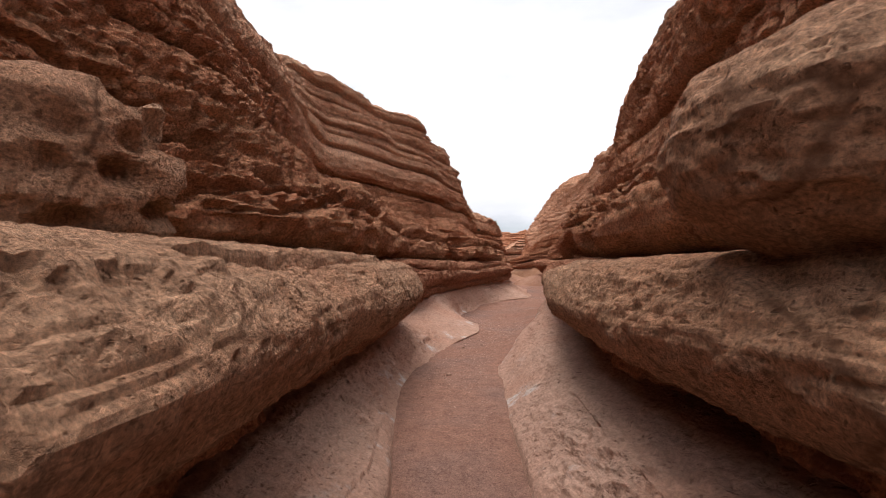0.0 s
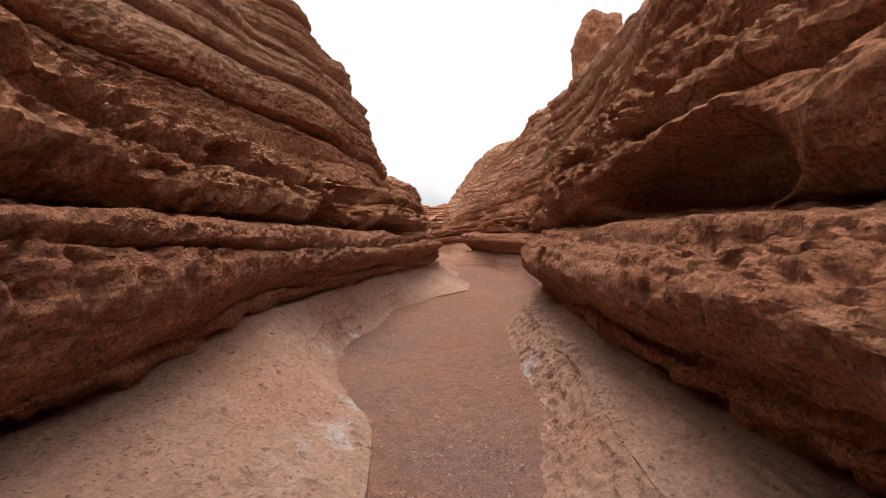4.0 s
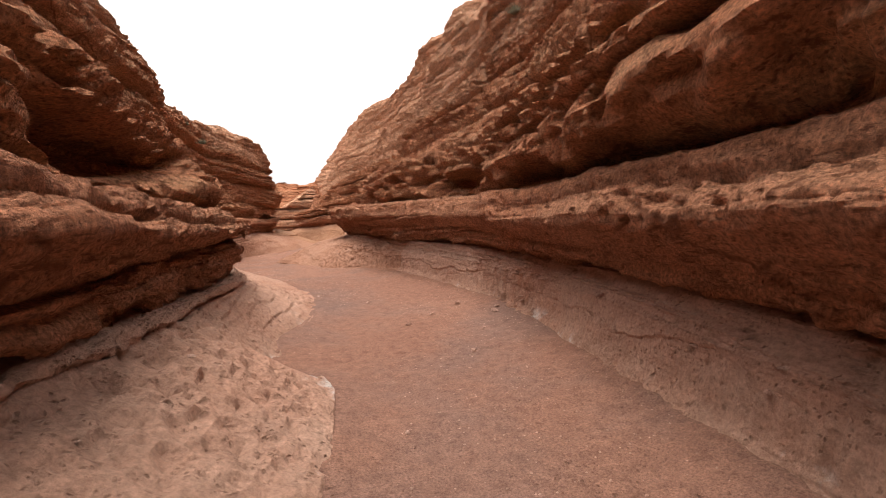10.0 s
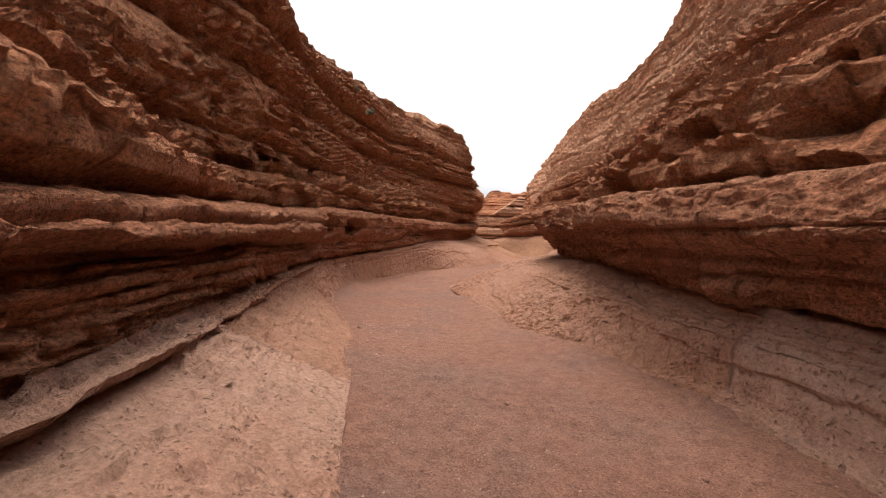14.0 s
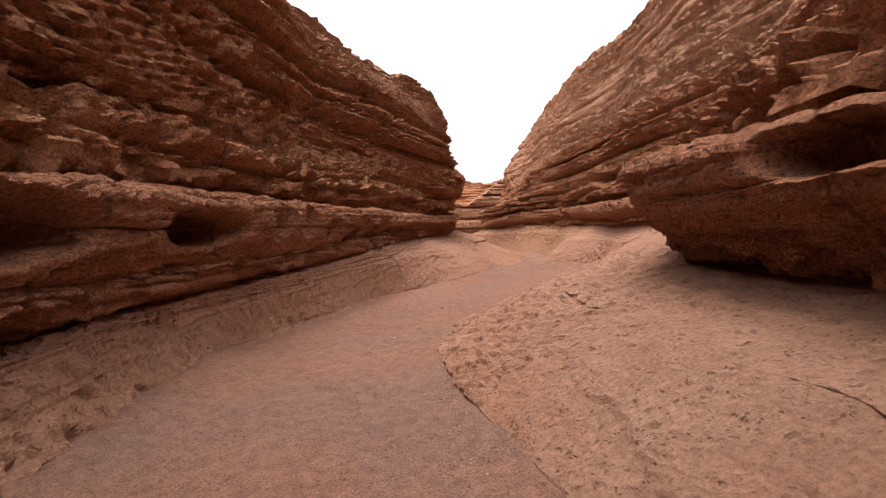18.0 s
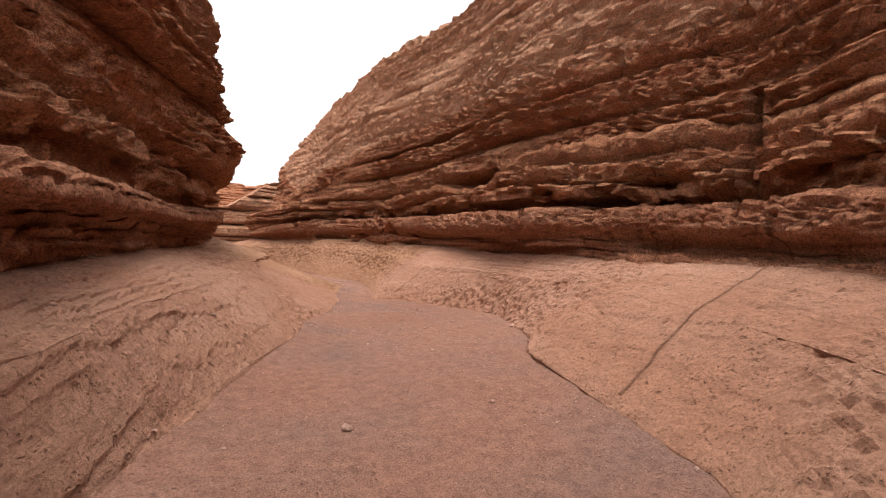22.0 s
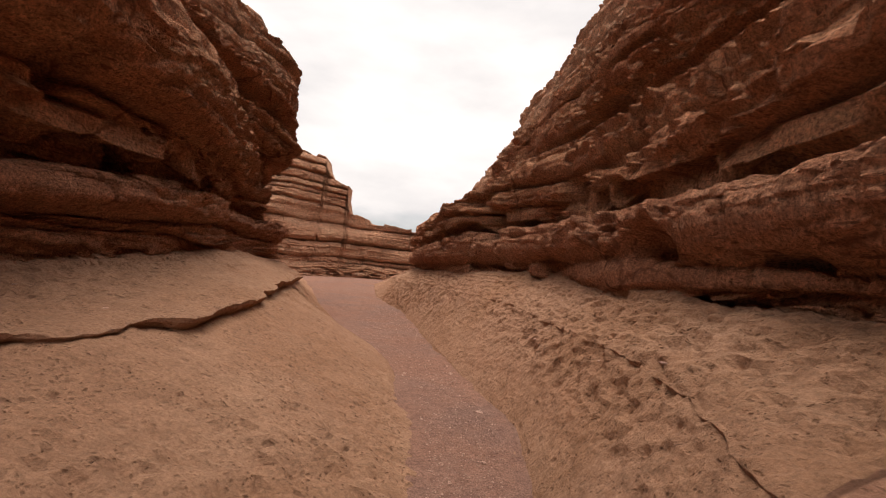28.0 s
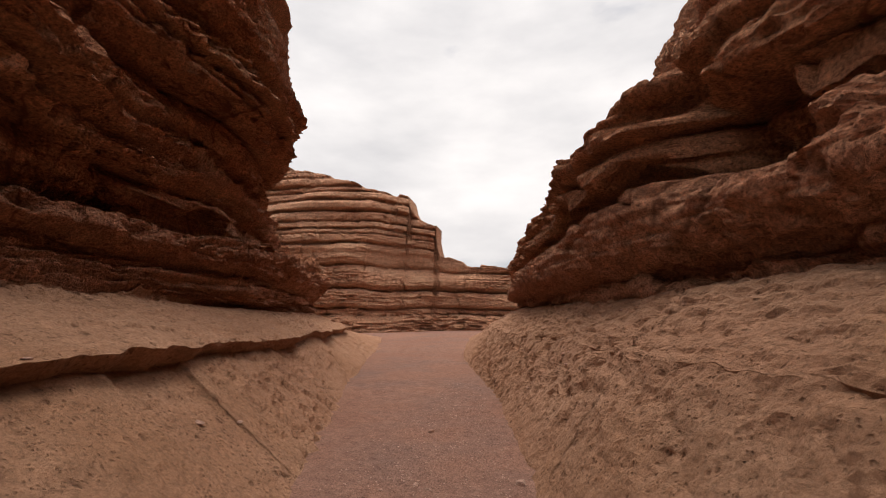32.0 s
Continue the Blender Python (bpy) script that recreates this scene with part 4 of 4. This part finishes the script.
def boulder(name, centre, size, seed, label, square=2.6, turn=0.0, mat=None):
    """A worn block of rock: a rounded box with lumps, beds and pits."""
    bm = bmesh.new()
    bmesh.ops.create_icosphere(bm, subdivisions=5, radius=1)
    c = np.array([v.co[:] for v in bm.verts])
    r = (np.abs(c) ** square).sum(1) ** (-1 / square)
    c = c * r[:, None]
    nrm = c / np.linalg.norm(c, axis=1, keepdims=True)
    p = c * np.array(size)
    lump = .22 * fbm(p[:, 0] * 1.3 + seed, p[:, 1] * 1.3, p[:, 2] * 1.6, 4, seed) * max(size)
    x, y, z = p[:, 0] + seed, p[:, 1], p[:, 2] + 1.2
    bite = np.clip((1 - cells(y * 2.6 + x * 1.1, z * 4.2 + x * .6, seed + 5) / .42) * 2, 0, 1) * np.clip(vnoise(x * 1.4, y * 1.4, z * 1.8, seed + 6) * 4 - 2, 0, 1)
    wear = .6 * rugged(x, y, z, z, seed) + .05 * fbm(x * 3, y * 3, z * 5, 4, seed + 7) - .16 * bite
    p = p + nrm * (lump + wear)[:, None]
    for v, q in zip(bm.verts, p):
        v.co = q
    for f in bm.faces:
        f.smooth = False
    me = bpy.data.meshes.new(name)
    bm.to_mesh(me)
    bm.free()
    me.materials.append(mat or MAT_LEDGE)
    ob = new(name, me)
    ob.matrix_world = pose(*centre, 0, 0, turn)
    return tagged(ob, label, "boulder")


def stone_mesh(seed):
    """A small angular stone of unit size, flat below."""
    bm = bmesh.new()
    bmesh.ops.create_icosphere(bm, subdivisions=2, radius=1)
    rng = random.Random(seed)
    cuts = [(Vector((rng.uniform(-1, 1), rng.uniform(-1, 1), rng.uniform(-.6, 1))).normalized(), rng.uniform(.45, .8)) for _ in range(9)]
    for v in bm.verts:
        for way, far in cuts:
            over = v.co.dot(way) - far
            if over > 0:
                v.co -= way * over * .9
        v.co.z *= .62
        v.co += Vector((rng.uniform(-.04, .04), rng.uniform(-.04, .04), rng.uniform(-.04, .04)))
    me = bpy.data.meshes.new("stone")
    bm.to_mesh(me)
    bm.free()
    me.materials.append(MAT_STONE)
    return me


def build_stones():
    """Loose stones on the sand: the larger ones where they lie, small ones strewn along the path."""
    rng = random.Random(5)
    kinds = [stone_mesh(k) for k in range(6)]
    lying = [(6.45, 23.51, 0.143), (5.15, 22.55, 0.041), (5.92, 22.16, 0.039), (5.83, 22.06, 0.045), (4.68, 22.22, 0.05), (5.67, 22.83, 0.066),
             (6.51, 24.14, 0.077), (4.62, 23.85, 0.033), (8.3, 40.78, 0.055), (7.94, 41.82, 0.05), (7.92, 42.85, 0.044), (8.04, 43.19, 0.043), (4.13, 36.37, 0.035), (3.55, 37.62, 0.032), (5.08, 38.63, 0.044), (4.2, 17.69, 0.039), (4.85, 20.84, 0.04), (4.38, 18.22, 0.04), (0.45, 7.74, 0.046), (0.48, 10.16, 0.044), (0.14, 7.76, 0.031), (8.31, 54.14, 0.044), (8.56, 53.34, 0.029)]
    while len(lying) < 240:
        y = rng.uniform(-.5, 57)
        lo, hi = float(along(np.array([y]), FLOOR_L)[0]), float(along(np.array([y]), FLOOR_R)[0])
        x = lo + (hi - lo) * rng.betavariate(1.2, 1.2)
        if hi - lo > .5 and vnoise(np.array([x * .9]), np.array([y * .4]), np.array([0.0]), 61)[0] > rng.uniform(.25, .7):
            lying.append((x, y, rng.uniform(.009, .022) * (2.0 if rng.random() < .1 else 1)))
    for x, y, r in lying:
        z = float(ground_height(np.array([x]), np.array([y]))[0])
        ob = new("stone", rng.choice(kinds))
        ob.matrix_world = pose(x, y, z + .25 * r, 0, 0, rng.uniform(0, 360)) @ Matrix.Diagonal((r * rng.uniform(.8, 1.3), r * rng.uniform(.7, 1.1), r * rng.uniform(.7, 1.1), 1))
        tagged(ob, "pale angular sandstone chunk lying beside the bench" if r > .1 else "small reddish sandstone stone lying on the sand", "stone", "stones on the path")


def build_chips():
    """Flat flakes of rock lying on the benches."""
    rng = random.Random(12)
    kinds = [stone_mesh(k + 20) for k in range(4)]
    for x, y, z in CHIP_PLACES:
        r = rng.uniform(.014, .04)
        ob = new("stone", rng.choice(kinds))
        ob.matrix_world = pose(x, y, z + .15 * r, rng.uniform(-8, 8), rng.uniform(-8, 8), rng.uniform(0, 360)) @ Matrix.Diagonal((r * rng.uniform(.9, 1.5), r * rng.uniform(.6, 1.0), r * rng.uniform(.35, .7), 1))
        tagged(ob, "flat broken flake of sandstone lying on the bench", "stone", "flakes on the benches")


def build_gravel():
    """Fine gravel strewn in strips over the sand."""
    rng = np.random.default_rng(8)
    y = rng.uniform(-.5, 58, 36000)
    lo, hi = along(y, FLOOR_L), along(y, FLOOR_R)
    x = lo + .05 + (hi - lo - .1) * rng.random(len(y))
    keep = (hi - lo > .4) & (vnoise(x * .9, y * .4, y * 0, 61) > rng.uniform(.3, .75, len(y)))
    x, y = x[keep][:9000], y[keep][:9000]
    z, r = ground_height(x, y), rng.uniform(.004, .010, len(x))
    base = np.array([(1, 0, 0), (-1, 0, 0), (0, 1, 0), (0, -1, 0), (0, 0, .7), (0, 0, -.7)], float)
    v = base[None] * r[:, None, None] * rng.uniform(.6, 1.4, (len(x), 6, 1)) + np.stack([x, y, z + .002], -1)[:, None, :]
    f = np.array([(0, 2, 4), (2, 1, 4), (1, 3, 4), (3, 0, 4), (2, 0, 5), (1, 2, 5), (3, 1, 5), (0, 3, 5)])
    faces = (f[None] + 6 * np.arange(len(x))[:, None, None]).reshape(-1, 3)
    me = bpy.data.meshes.new("gravel")
    me.from_pydata(v.reshape(-1, 3).tolist(), [], faces.tolist())
    me.materials.append(MAT_STONE)
    tagged(new("gravel", me), "fine grey-red gravel strewn over the sand path", "gravel", kind="stuff")


def shrub(centre, size, seed, label, material):
    """A dry bush: many thin bent twigs out of one root."""
    rng = random.Random(seed)
    verts, faces = [], []
    for _ in range(170):
        a, lean = rng.uniform(0, 2 * math.pi), rng.uniform(.1, 1.35)
        way = Vector((math.cos(a) * math.sin(lean), math.sin(a) * math.sin(lean), math.cos(lean)))
        p, length, w = Vector((rng.uniform(-.2, .2) * size, rng.uniform(-.2, .2) * size, 0)), size * rng.uniform(.5, 1.0), size * .012 + .002
        side = way.orthogonal().normalized()
        other = way.cross(side)
        k0 = len(verts)
        for k in range(5):
            u = k / 4
            c = p + way * length * u + Vector((rng.uniform(-.1, .1), rng.uniform(-.1, .1), rng.uniform(-.08, .04))) * size * u
            for q in range(3):
                verts.append(c + (side * math.cos(q * 2.094) + other * math.sin(q * 2.094)) * w * (1.05 - u))
            if k:
                for q in range(3):
                    b0 = k0 + 3 * (k - 1)
                    faces.append((b0 + q, b0 + (q + 1) % 3, b0 + 3 + (q + 1) % 3, b0 + 3 + q))
    me = bpy.data.meshes.new("dry_shrub")
    me.from_pydata([tuple(v) for v in verts], [], faces)
    me.materials.append(material)
    ob = new("dry_shrub", me)
    ob.matrix_world = pose(*centre)
    return tagged(ob, label, "shrub", "dry shrubs on the rock")


def build_far_mesa():
    xs = np.arange(9, 70, .6)
    v = np.linspace(0, 1, 60)[None, :]
    x = np.repeat(xs[:, None], 60, 1)
    top = np.interp(xs, [9, 11, 13, 30, 70], [10, 11.5, 13.2, 14, 15]) + .5 * np.floor(vnoise(xs * .3, xs * 0, xs * 0, 3) * 3)
    z = -.3 + top[:, None] * np.clip(v / .92, 0, 1)
    y = 140 + .5 * z + np.clip(v - .92, 0, 1) * 400
    d = relief(y * .2, x, z, 78, .3, 1.0, bed_planes(78) * 1.6, 3.0)
    far = new("far_mesa", grid_mesh("far_mesa", np.stack([x, y - d, z], -1), MAT_CLIFF, False))
    tagged(far, "distant flat-topped layered sandstone mesa", "mesa")


build_side("L")
build_side("R")
build_ground()
build_far_cliff()
boulder("boulder", (1.52, 1.75, 1.76), (.62, .6, .46), 4, "huge rounded tan boulder resting on the sandstone ledge", 2.25, 15)
boulder("boulder", (-2.3, 2.45, 1.86), (.62, .55, .5), 9, "blocky red-brown boulder resting on the sandstone ledge", 4.0, -20)
boulder("rock_pinnacle", (13.3, 30.5, 10.8), (1.3, 1.3, 3.3), 21, "red sandstone pinnacle standing on the rim", 3.4, 20, MAT_CLIFF)
build_far_mesa()
build_stones()
build_chips()
build_gravel()
shrub((-1.25, 8.78, 1.72), .17, 3, "tangled dry tumbleweed caught in a hollow of the rock", MAT_TWIG)
shrub((1.91, 34.61, 4.29), .25, 4, "small dry grey-brown shrub on the rim", MAT_SAGE)
shrub((1.41, 34.91, 4.96), .25, 5, "small dry grey-brown shrub on the rim", MAT_SAGE)
shrub((7.48, 23.79, 4.79), .2, 6, "small grey-green shrub growing from a crack", MAT_SAGE)
shrub((16.32, 96.49, 7.38), .8, 7, "grey-green shrub on the crest of the cliff", MAT_SAGE)
